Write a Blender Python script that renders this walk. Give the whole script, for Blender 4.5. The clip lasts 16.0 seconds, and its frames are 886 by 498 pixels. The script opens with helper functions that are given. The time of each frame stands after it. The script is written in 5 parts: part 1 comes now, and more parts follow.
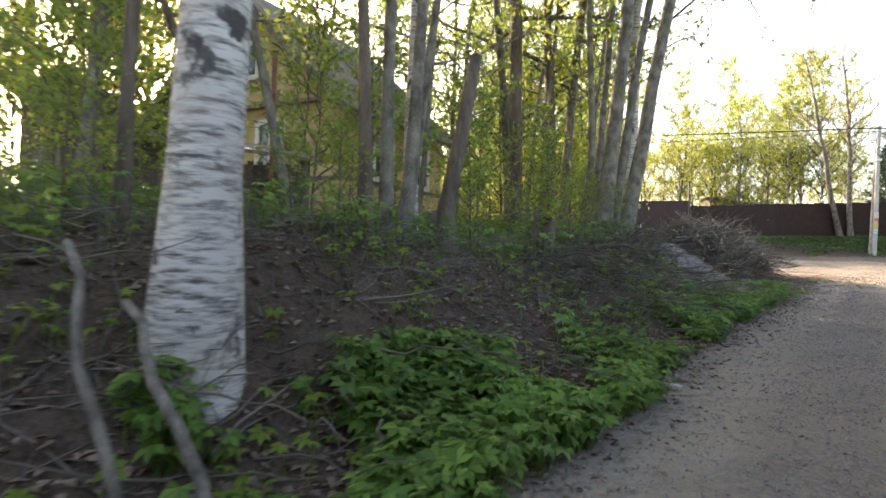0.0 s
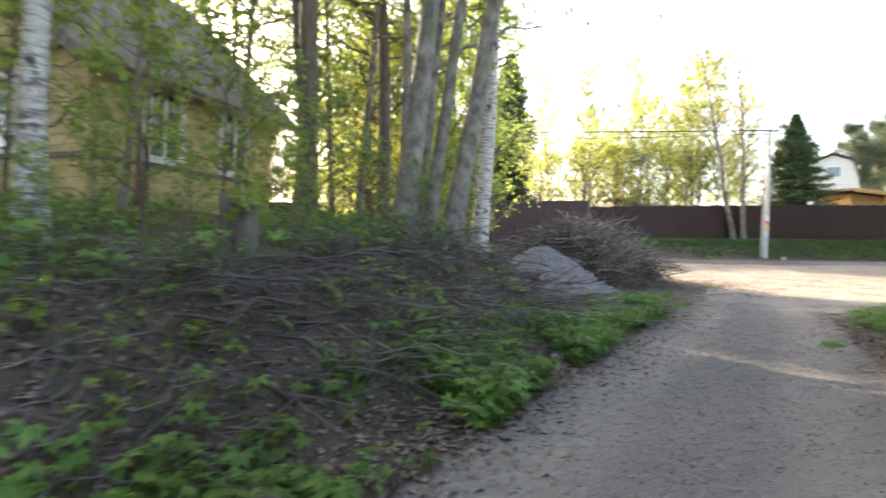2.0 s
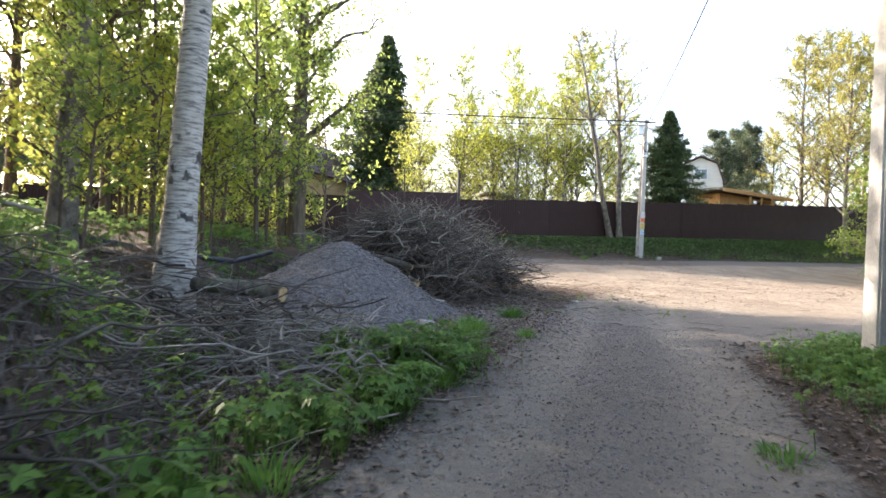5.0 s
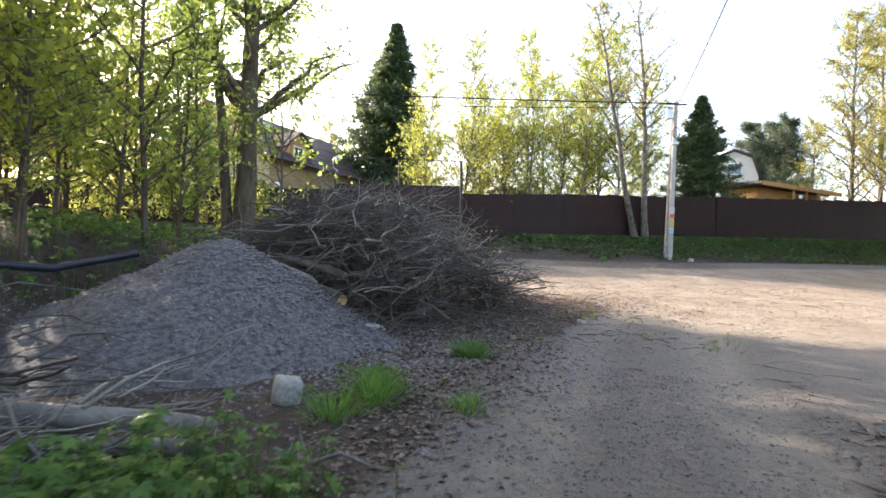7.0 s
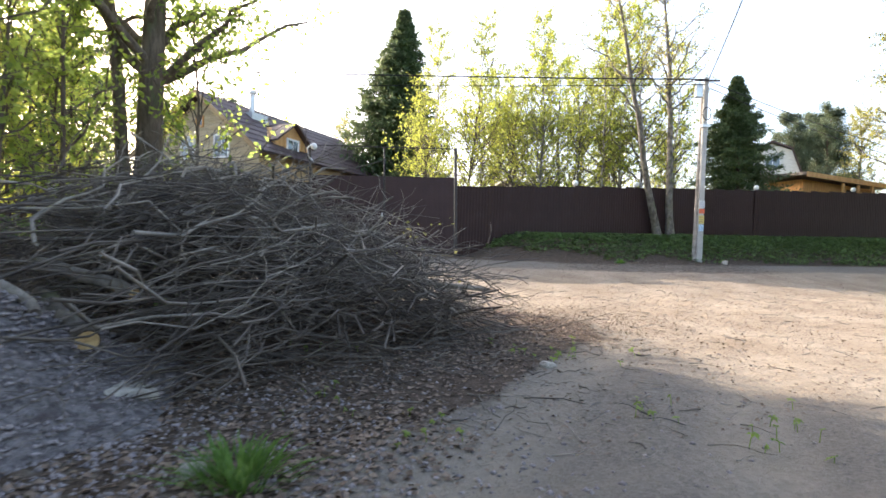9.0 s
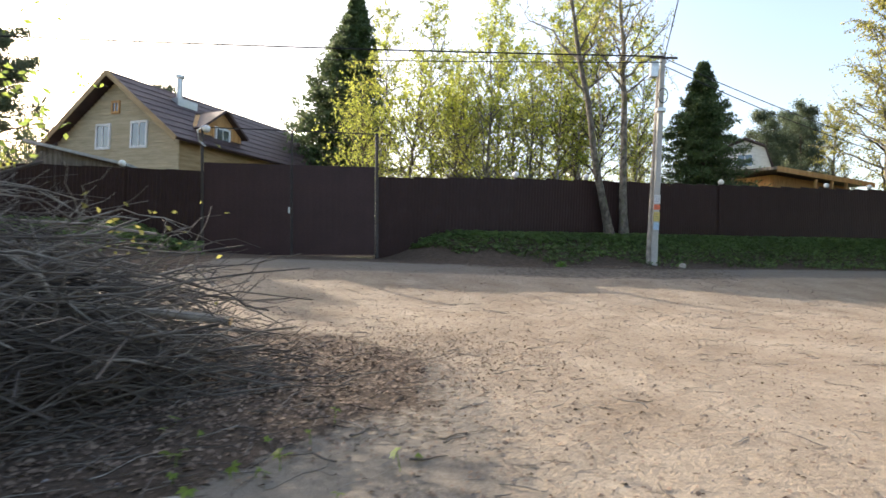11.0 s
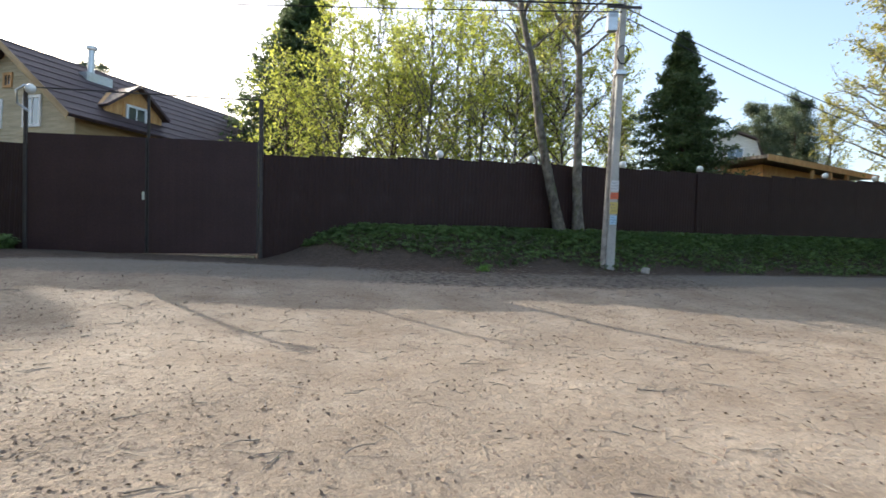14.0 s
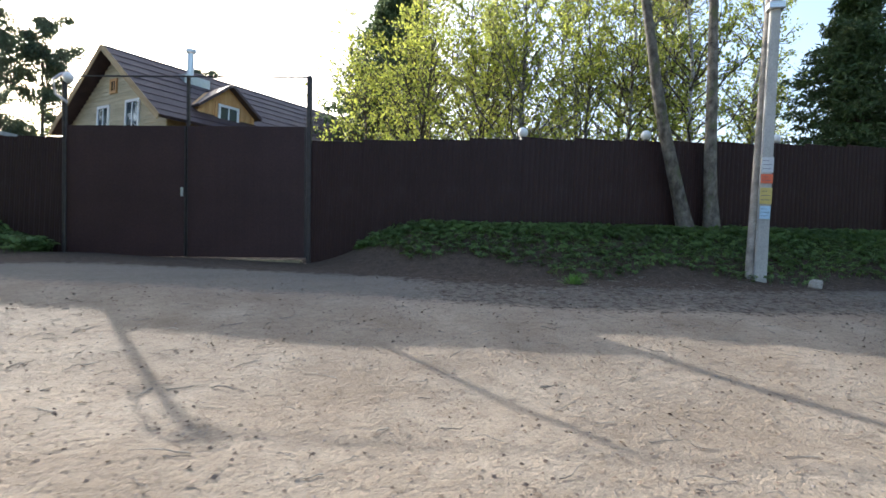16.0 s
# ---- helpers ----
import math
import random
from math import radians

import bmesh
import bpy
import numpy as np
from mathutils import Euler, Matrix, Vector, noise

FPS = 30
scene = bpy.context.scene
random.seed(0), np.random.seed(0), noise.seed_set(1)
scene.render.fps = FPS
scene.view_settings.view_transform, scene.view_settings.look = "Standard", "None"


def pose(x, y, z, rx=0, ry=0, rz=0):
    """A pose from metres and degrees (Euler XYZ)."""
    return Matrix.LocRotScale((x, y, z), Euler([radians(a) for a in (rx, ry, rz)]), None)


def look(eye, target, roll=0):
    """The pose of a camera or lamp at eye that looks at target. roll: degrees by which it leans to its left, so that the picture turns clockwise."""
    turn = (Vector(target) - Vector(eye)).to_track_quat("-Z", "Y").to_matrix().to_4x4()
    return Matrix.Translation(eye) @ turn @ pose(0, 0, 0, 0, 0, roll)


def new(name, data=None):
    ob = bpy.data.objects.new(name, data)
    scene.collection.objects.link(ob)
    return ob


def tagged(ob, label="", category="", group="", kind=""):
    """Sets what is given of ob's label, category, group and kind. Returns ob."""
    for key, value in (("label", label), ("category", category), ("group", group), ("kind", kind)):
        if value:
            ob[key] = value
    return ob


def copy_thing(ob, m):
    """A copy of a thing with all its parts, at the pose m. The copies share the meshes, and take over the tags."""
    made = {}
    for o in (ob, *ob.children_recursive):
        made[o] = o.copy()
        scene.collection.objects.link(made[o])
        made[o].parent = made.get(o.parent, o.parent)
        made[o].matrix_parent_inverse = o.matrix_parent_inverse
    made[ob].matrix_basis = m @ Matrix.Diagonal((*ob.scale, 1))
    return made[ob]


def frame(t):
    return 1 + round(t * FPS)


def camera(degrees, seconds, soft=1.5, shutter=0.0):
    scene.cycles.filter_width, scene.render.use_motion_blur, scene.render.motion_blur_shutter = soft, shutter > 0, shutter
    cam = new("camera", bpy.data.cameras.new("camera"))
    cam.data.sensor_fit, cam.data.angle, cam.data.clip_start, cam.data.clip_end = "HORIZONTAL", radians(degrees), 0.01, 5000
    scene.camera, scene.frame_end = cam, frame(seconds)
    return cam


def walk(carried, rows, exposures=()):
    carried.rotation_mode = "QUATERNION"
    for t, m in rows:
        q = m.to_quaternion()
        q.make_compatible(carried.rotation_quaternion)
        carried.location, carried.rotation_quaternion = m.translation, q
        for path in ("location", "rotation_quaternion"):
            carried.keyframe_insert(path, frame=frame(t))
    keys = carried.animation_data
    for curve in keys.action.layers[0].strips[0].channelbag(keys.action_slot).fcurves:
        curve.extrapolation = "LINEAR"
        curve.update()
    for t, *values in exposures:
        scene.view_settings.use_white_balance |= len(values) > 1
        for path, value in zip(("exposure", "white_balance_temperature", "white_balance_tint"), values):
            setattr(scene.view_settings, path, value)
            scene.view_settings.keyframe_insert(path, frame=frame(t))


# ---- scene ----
cam = camera(77.4, 16.0, soft=1.6, shutter=0.3)
METRES, EYE, TILT, LEAN, TURN = 26.0, 1.1, 0.0, 0.0, -15.3
ROWS = [
    (0.0, 0.0, 0.0, 0.0, 0.01, -0.25, -1.82),
    (0.5, 0.0194, 0.0275, 0.0008, -0.35, -0.29, -1.89),
    (1.0, 0.0378, 0.0535, 0.0019, -0.4, -0.22, -1.91),
    (1.5, 0.0593, 0.0795, 0.0029, -2.26, -0.22, -1.96),
    (2.0, 0.0828, 0.1023, 0.0049, -7.61, 0.05, -2.03),
    (2.5, 0.1032, 0.1258, 0.0048, -23.63, 0.68, -1.93),
    (3.0, 0.1201, 0.1486, 0.0052, -26.44, 0.83, -1.99),
    (3.5, 0.139, 0.1739, 0.0057, -25.57, 0.72, -1.98),
    (4.0, 0.1574, 0.1989, 0.0061, -22.34, 0.6, -2.05),
    (6.5, 0.2485, 0.3228, 0.0094, -16.76, 0.23, -2.21),
    (7.0, 0.2678, 0.3484, 0.0096, -15.82, 0.26, -2.18),
    (7.5, 0.2871, 0.3752, 0.0105, -14.46, 0.19, -2.2),
    (8.0, 0.3067, 0.3993, 0.0108, -14.09, 0.23, -2.17),
    (8.5, 0.3275, 0.4243, 0.0117, -13.16, 0.15, -2.21),
    (9.0, 0.3491, 0.446, 0.012, -13.02, 0.2, -2.19),
    (11.5, 0.4771, 0.5499, 0.018, -16.57, 0.34, -2.36),
    (12.0, 0.5003, 0.5653, 0.0197, -20.43, 0.54, -2.43),
    (12.5, 0.5214, 0.5851, 0.0218, -20.62, 0.48, -2.59),
    (13.0, 0.5416, 0.6037, 0.0219, -20.2, 0.4, -2.7),
    (13.5, 0.5633, 0.6275, 0.0215, -17.12, 0.17, -2.71),
    (14.0, 0.5805, 0.6509, 0.0211, -15.36, 0.14, -2.73),
    (14.5, 0.5951, 0.6783, 0.0216, -8.0, -0.27, -2.78),
    (15.0, 0.6092, 0.7048, 0.0226, -6.47, -0.35, -2.75),
    (15.5, 0.622, 0.7325, 0.0244, -3.69, -0.5, -2.74),
    (16.0, 0.6372, 0.7572, 0.0257, -3.38, -0.47, -2.72),
]
walk(cam, [(t, pose(0, 0, EYE, TILT, LEAN, TURN) @ pose(METRES * x, METRES * y, METRES * z, 90 + pitch, roll, yaw)) for t, x, y, z, yaw, pitch, roll in ROWS],
     exposures=((0.0, 2.45, 7900, 16), (0.5, 3.0, 7700, 15), (1.0, 3.05, 7700, 16), (1.5, 3.0, 7600, 16), (2.0, 2.85, 7400, 16), (2.5, 2.55, 7100, 16), (3.0, 2.4, 7000, 16), (4.0, 2.35, 6950, 16), (7.0, 2.2, 6950, 16), (9.0, 2.2, 6950, 15), (12.0, 1.42, 6900, 12), (16.0, 1.5, 6100, 10)))

# ---- light ----
world = bpy.data.worlds.new("sky")
scene.world = world
world.use_nodes = True
wn = world.node_tree.nodes
sky = wn.new("ShaderNodeTexSky")
sky.sky_type = "NISHITA"
sky.sun_disc = False
SUN_AZ, SUN_EL = radians(-20.0), radians(22.5)
sky.sun_elevation, sky.sun_rotation = SUN_EL, SUN_AZ % (2 * math.pi)
sky.dust_density, sky.air_density, sky.ozone_density = 3.0, 1.0, 1.0
world.node_tree.links.new(sky.outputs[0], wn["Background"].inputs[0])
wn["Background"].inputs[1].default_value = 0.15
sun = new("sun", bpy.data.lights.new("sun", "SUN"))
sun.data.energy, sun.data.angle, sun.data.color = 2.9, radians(0.6), (1.0, 0.93, 0.82)
sun_way = Vector((math.sin(SUN_AZ) * math.cos(SUN_EL), math.cos(SUN_AZ) * math.cos(SUN_EL), math.sin(SUN_EL)))
sun.matrix_world = look(sun_way * 60, (0, 0, 0))

# ---- materials ----
MATS = {}


def ramp_mix(nt, fac, c1, c2, lo=0.35, hi=0.65):
    r = nt.nodes.new("ShaderNodeValToRGB")
    r.color_ramp.elements[0].position, r.color_ramp.elements[1].position = lo, hi
    r.color_ramp.elements[0].color, r.color_ramp.elements[1].color = (*c1, 1), (*c2, 1)
    nt.links.new(fac, r.inputs[0])
    return r.outputs[0]


def noise_tex(nt, vec, scale, detail=5.0, rough=0.6, distort=0.0):
    n = nt.nodes.new("ShaderNodeTexNoise")
    n.inputs["Scale"].default_value, n.inputs["Detail"].default_value = scale, detail
    n.inputs["Roughness"].default_value, n.inputs["Distortion"].default_value = rough, distort
    nt.links.new(vec, n.inputs["Vector"])
    return n.outputs["Fac"]


def coords(nt, stretch=(1, 1, 1), world_space=False):
    m = nt.nodes.new("ShaderNodeMapping")
    m.inputs["Scale"].default_value = stretch
    if world_space:
        nt.links.new(nt.nodes.new("ShaderNodeNewGeometry").outputs["Position"], m.inputs[0])
    else:
        nt.links.new(nt.nodes.new("ShaderNodeTexCoord").outputs["Object"], m.inputs[0])
    return m.outputs[0]


def mixed(nt, fac, a, b, mode="MIX"):
    m = nt.nodes.new("ShaderNodeMix")
    m.data_type, m.blend_type = "RGBA", mode
    for sock, v in ((m.inputs[0], fac), (m.inputs[6], a), (m.inputs[7], b)):
        if isinstance(v, (int, float)):
            sock.default_value = v
        elif isinstance(v, tuple):
            sock.default_value = (*v, 1)
        else:
            nt.links.new(v, sock)
    return m.outputs[2]


def bumped(nt, height, strength, dist=0.02):
    b = nt.nodes.new("ShaderNodeBump")
    b.inputs["Strength"].default_value, b.inputs["Distance"].default_value = strength, dist
    nt.links.new(height, b.inputs["Height"])
    return b.outputs[0]


def surface(name, c1, c2, c3=None, scale=6.0, stretch=(1, 1, 1), rough=0.8, metal=0.0, bump=0.3, dist=0.01,
            fine=60.0, vary=0.0, spec=0.4, world_space=False):
    m = bpy.data.materials.new(name)
    m.use_nodes = True
    nt = m.node_tree
    p = nt.nodes["Principled BSDF"]
    v = coords(nt, stretch, world_space)
    big, small = noise_tex(nt, v, scale), noise_tex(nt, v, fine, 3.0)
    col = ramp_mix(nt, big, c1, c2)
    if c3:
        patch = nt.nodes.new("ShaderNodeValToRGB")
        patch.color_ramp.elements[0].position, patch.color_ramp.elements[1].position = 0.55, 0.68
        nt.links.new(noise_tex(nt, v, scale * 0.45, 4.0), patch.inputs[0])
        col = mixed(nt, patch.outputs[0], col, c3)
    col = mixed(nt, 0.35, col, ramp_mix(nt, small, (0.35, 0.35, 0.35), (0.75, 0.75, 0.75)), "OVERLAY")
    if vary:
        rnd = nt.nodes.new("ShaderNodeObjectInfo").outputs["Random"]
        col = mixed(nt, vary, col, ramp_mix(nt, rnd, (0.25, 0.25, 0.25), (0.8, 0.8, 0.8), 0, 1), "OVERLAY")
    nt.links.new(col, p.inputs["Base Color"])
    p.inputs["Roughness"].default_value, p.inputs["Metallic"].default_value = rough, metal
    p.inputs["Specular IOR Level"].default_value = spec
    if bump:
        nt.links.new(bumped(nt, small, bump, dist), p.inputs["Normal"])
    MATS[name] = m
    return m


def leaf_material(name, c1, c2, glow=0.5, rough=0.55):
    m = bpy.data.materials.new(name)
    m.use_nodes = True
    nt = m.node_tree
    p = nt.nodes["Principled BSDF"]
    out = nt.nodes["Material Output"]
    geo = nt.nodes.new("ShaderNodeNewGeometry")
    col = ramp_mix(nt, geo.outputs["Random Per Island"], c1, c2, 0.0, 1.0)
    col = mixed(nt, 0.45, col, ramp_mix(nt, noise_tex(nt, coords(nt), 0.8, 2.0), (0.3, 0.3, 0.3), (0.72, 0.72, 0.68)), "OVERLAY")
    nt.links.new(col, p.inputs["Base Color"])
    p.inputs["Roughness"].default_value = rough
    p.inputs["Specular IOR Level"].default_value = 0.3
    tr = nt.nodes.new("ShaderNodeBsdfTranslucent")
    nt.links.new(mixed(nt, 0.6, col, (1.0, 1.0, 0.25), "MULTIPLY"), tr.inputs[0])
    br = nt.nodes.new("ShaderNodeBrightContrast")
    nt.links.new(mixed(nt, 0.6, col, (1.0, 1.0, 0.25), "MULTIPLY"), br.inputs[0])
    br.inputs[1].default_value = 0.08
    nt.links.new(br.outputs[0], tr.inputs[0])
    mx = nt.nodes.new("ShaderNodeMixShader")
    mx.inputs[0].default_value = glow
    nt.links.new(p.outputs[0], mx.inputs[1])
    nt.links.new(tr.outputs[0], mx.inputs[2])
    nt.links.new(mx.outputs[0], out.inputs[0])
    MATS[name] = m
    return m


def plain(name, c, rough=0.5, metal=0.0):
    return surface(name, tuple(x * 0.85 for x in c), c, scale=9.0, rough=rough, metal=metal, bump=0.08)


surface("soil", (0.030, 0.021, 0.015), (0.085, 0.062, 0.044), scale=3.0, bump=0.8, dist=0.03, fine=30)
surface("bark_grey", (0.062, 0.052, 0.042), (0.215, 0.19, 0.155), (0.11, 0.115, 0.06), scale=6, stretch=(1.4, 1.4, 0.9), bump=0.9, dist=0.015, fine=40, vary=0.25)
surface("bark_dark", (0.06, 0.045, 0.032), (0.15, 0.115, 0.085), (0.08, 0.09, 0.045), scale=6, stretch=(2, 2, 0.4), bump=0.9, dist=0.02, fine=30, vary=0.25)
surface("twig", (0.050, 0.040, 0.033), (0.160, 0.135, 0.112), scale=2.0, bump=0.4, fine=50, vary=0.2)
surface("twig_pale", (0.15, 0.13, 0.11), (0.32, 0.285, 0.24), scale=4.0, bump=0.5, fine=40, vary=0.2)
surface("cut_wood", (0.42, 0.27, 0.12), (0.60, 0.42, 0.21), scale=9, bump=0.3)
surface("litter", (0.09, 0.060, 0.042), (0.26, 0.19, 0.14), scale=14, bump=0.2)
surface("pebble", (0.12, 0.105, 0.104), (0.31, 0.275, 0.27), scale=12, bump=0.4, vary=0.3)
surface("gravel", (0.075, 0.066, 0.066), (0.23, 0.21, 0.205), (0.085, 0.07, 0.068), scale=18, bump=1.0, dist=0.03, fine=55)
surface("rust", (0.11, 0.05, 0.03), (0.22, 0.11, 0.065), scale=12, bump=0.4, fine=50)
surface("stone", (0.27, 0.25, 0.22), (0.45, 0.42, 0.37), scale=6, bump=0.6, fine=40)
surface("concrete", (0.34, 0.335, 0.32), (0.50, 0.49, 0.46), (0.28, 0.29, 0.27), scale=3.0, stretch=(1, 1, 0.4), bump=0.4, fine=70)
surface("fence_metal", (0.025, 0.011, 0.010), (0.033, 0.015, 0.014), (0.036, 0.021, 0.020), scale=1.6, rough=0.55, metal=0.0, bump=0.05, fine=25, vary=0.12, spec=0.25)
surface("picket_metal", (0.018, 0.008, 0.007), (0.028, 0.012, 0.010), scale=1.6, rough=0.40, bump=0.05, fine=25, vary=0.15, spec=0.5)
surface("gate_metal", (0.033, 0.015, 0.015), (0.043, 0.020, 0.020), scale=1.2, rough=0.55, bump=0.05, fine=20, spec=0.3)
surface("dark_steel", (0.035, 0.03, 0.03), (0.06, 0.05, 0.048), scale=6, rough=0.5, metal=0.3, bump=0.1)
surface("yellow_paint", (0.36, 0.285, 0.13), (0.49, 0.40, 0.20), (0.28, 0.22, 0.12), scale=2.2, stretch=(1, 1, 1.5), bump=0.3, vary=0.12)
surface("old_wood", (0.10, 0.085, 0.07), (0.22, 0.19, 0.16), (0.07, 0.06, 0.05), scale=3, stretch=(4, 4, 0.4), bump=0.6, vary=0.3)
surface("roof_felt", (0.075, 0.07, 0.055), (0.15, 0.14, 0.11), (0.09, 0.10, 0.045), scale=2.0, bump=0.5)
surface("log_wall", (0.30, 0.20, 0.10), (0.46, 0.33, 0.18), scale=2.0, stretch=(0.5, 0.5, 4), bump=0.4, vary=0.2)
surface("log_pale", (0.40, 0.33, 0.21), (0.54, 0.45, 0.30), scale=2.0, stretch=(0.5, 0.5, 4), bump=0.4, vary=0.15)
surface("roof_brown", (0.055, 0.034, 0.034), (0.085, 0.055, 0.052), scale=1.5, stretch=(1, 1, 3), rough=0.6, bump=0.3, vary=0.1)
surface("hut_wood", (0.50, 0.26, 0.10), (0.66, 0.38, 0.16), scale=2.0, stretch=(4, 4, 0.6), bump=0.3, vary=0.2)
surface("white_paint", (0.70, 0.70, 0.69), (0.80, 0.80, 0.79), scale=4, rough=0.5, bump=0.1)
surface("dacha_wall", (0.52, 0.51, 0.47), (0.66, 0.65, 0.60), scale=1.0, stretch=(1, 1, 6), bump=0.2)
surface("sand", (0.17, 0.13, 0.075), (0.30, 0.24, 0.14), scale=5, bump=0.5, fine=40)
surface("green_metal", (0.05, 0.22, 0.15), (0.08, 0.30, 0.21), scale=3, rough=0.5, bump=0.1)
surface("black_pipe", (0.012, 0.013, 0.02), (0.03, 0.03, 0.045), scale=5, rough=0.4, bump=0.1)
plain("paper_blue", (0.42, 0.62, 0.80), 0.7)
plain("paper_white", (0.62, 0.64, 0.66), 0.7)
plain("paper_red", (0.70, 0.16, 0.08), 0.7)
plain("paper_yellow", (0.60, 0.48, 0.16), 0.7)
plain("ink", (0.10, 0.12, 0.18), 0.8)
plain("cable", (0.02, 0.02, 0.02), 0.6)
plain("zinc", (0.55, 0.57, 0.58), 0.35, 0.8)
plain("lamp_globe", (0.85, 0.85, 0.83), 0.3)
leaf_material("leaf_green", (0.140, 0.230, 0.026), (0.290, 0.380, 0.046), 0.76)
leaf_material("leaf_yellow", (0.260, 0.320, 0.030), (0.420, 0.440, 0.050), 0.68)
leaf_material("leaf_olive", (0.220, 0.230, 0.042), (0.360, 0.320, 0.075), 0.65)
leaf_material("leaf_weed", (0.060, 0.145, 0.028), (0.165, 0.285, 0.052), 0.4)
leaf_material("leaf_verge", (0.065, 0.125, 0.032), (0.150, 0.235, 0.062), 0.4)
leaf_material("leaf_lime", (0.12, 0.20, 0.022), (0.19, 0.27, 0.035), 0.45)
leaf_material("grass_blade", (0.07, 0.19, 0.02), (0.15, 0.30, 0.04), 0.45)
leaf_material("needle", (0.048, 0.088, 0.032), (0.100, 0.150, 0.055), 0.35)
# far pine needles, with distance haze put into the colour as a lighter tone
leaf_material("needle_pine_haze", (0.055, 0.085, 0.050), (0.105, 0.14, 0.085), 0.3)


def birch_bark():
    m = bpy.data.materials.new("bark_birch")
    m.use_nodes = True
    nt = m.node_tree
    p = nt.nodes["Principled BSDF"]
    v = coords(nt, (2.5, 2.5, 14.0))
    lines = noise_tex(nt, v, 2.4, 5, 0.65)
    col = ramp_mix(nt, lines, (0.07, 0.06, 0.055), (0.50, 0.47, 0.43), 0.36, 0.56)
    blot = noise_tex(nt, coords(nt, (3.0, 3.0, 2.4)), 1.6, 4, 0.6)
    col = mixed(nt, ramp_mix(nt, blot, (0, 0, 0), (1, 1, 1), 0.58, 0.63), col, (0.035, 0.03, 0.028))
    soft_grey = noise_tex(nt, coords(nt, (1, 1, 1)), 3.0, 3)
    col = mixed(nt, ramp_mix(nt, soft_grey, (0, 0, 0), (0.6, 0.6, 0.6), 0.45, 0.7), col, (0.40, 0.34, 0.29))
    nt.links.new(col, p.inputs["Base Color"])
    p.inputs["Roughness"].default_value = 0.7
    nt.links.new(bumped(nt, lines, 0.5, 0.01), p.inputs["Normal"])
    MATS["bark_birch"] = m


birch_bark()


def glass_material():
    m = bpy.data.materials.new("window_glass")
    m.use_nodes = True
    p = m.node_tree.nodes["Principled BSDF"]
    p.inputs["Base Color"].default_value = (0.10, 0.13, 0.16, 1)
    p.inputs["Roughness"].default_value = 0.04
    p.inputs["Specular IOR Level"].default_value = 1.0
    p.inputs["Metallic"].default_value = 0.55
    MATS["window_glass"] = m


glass_material()


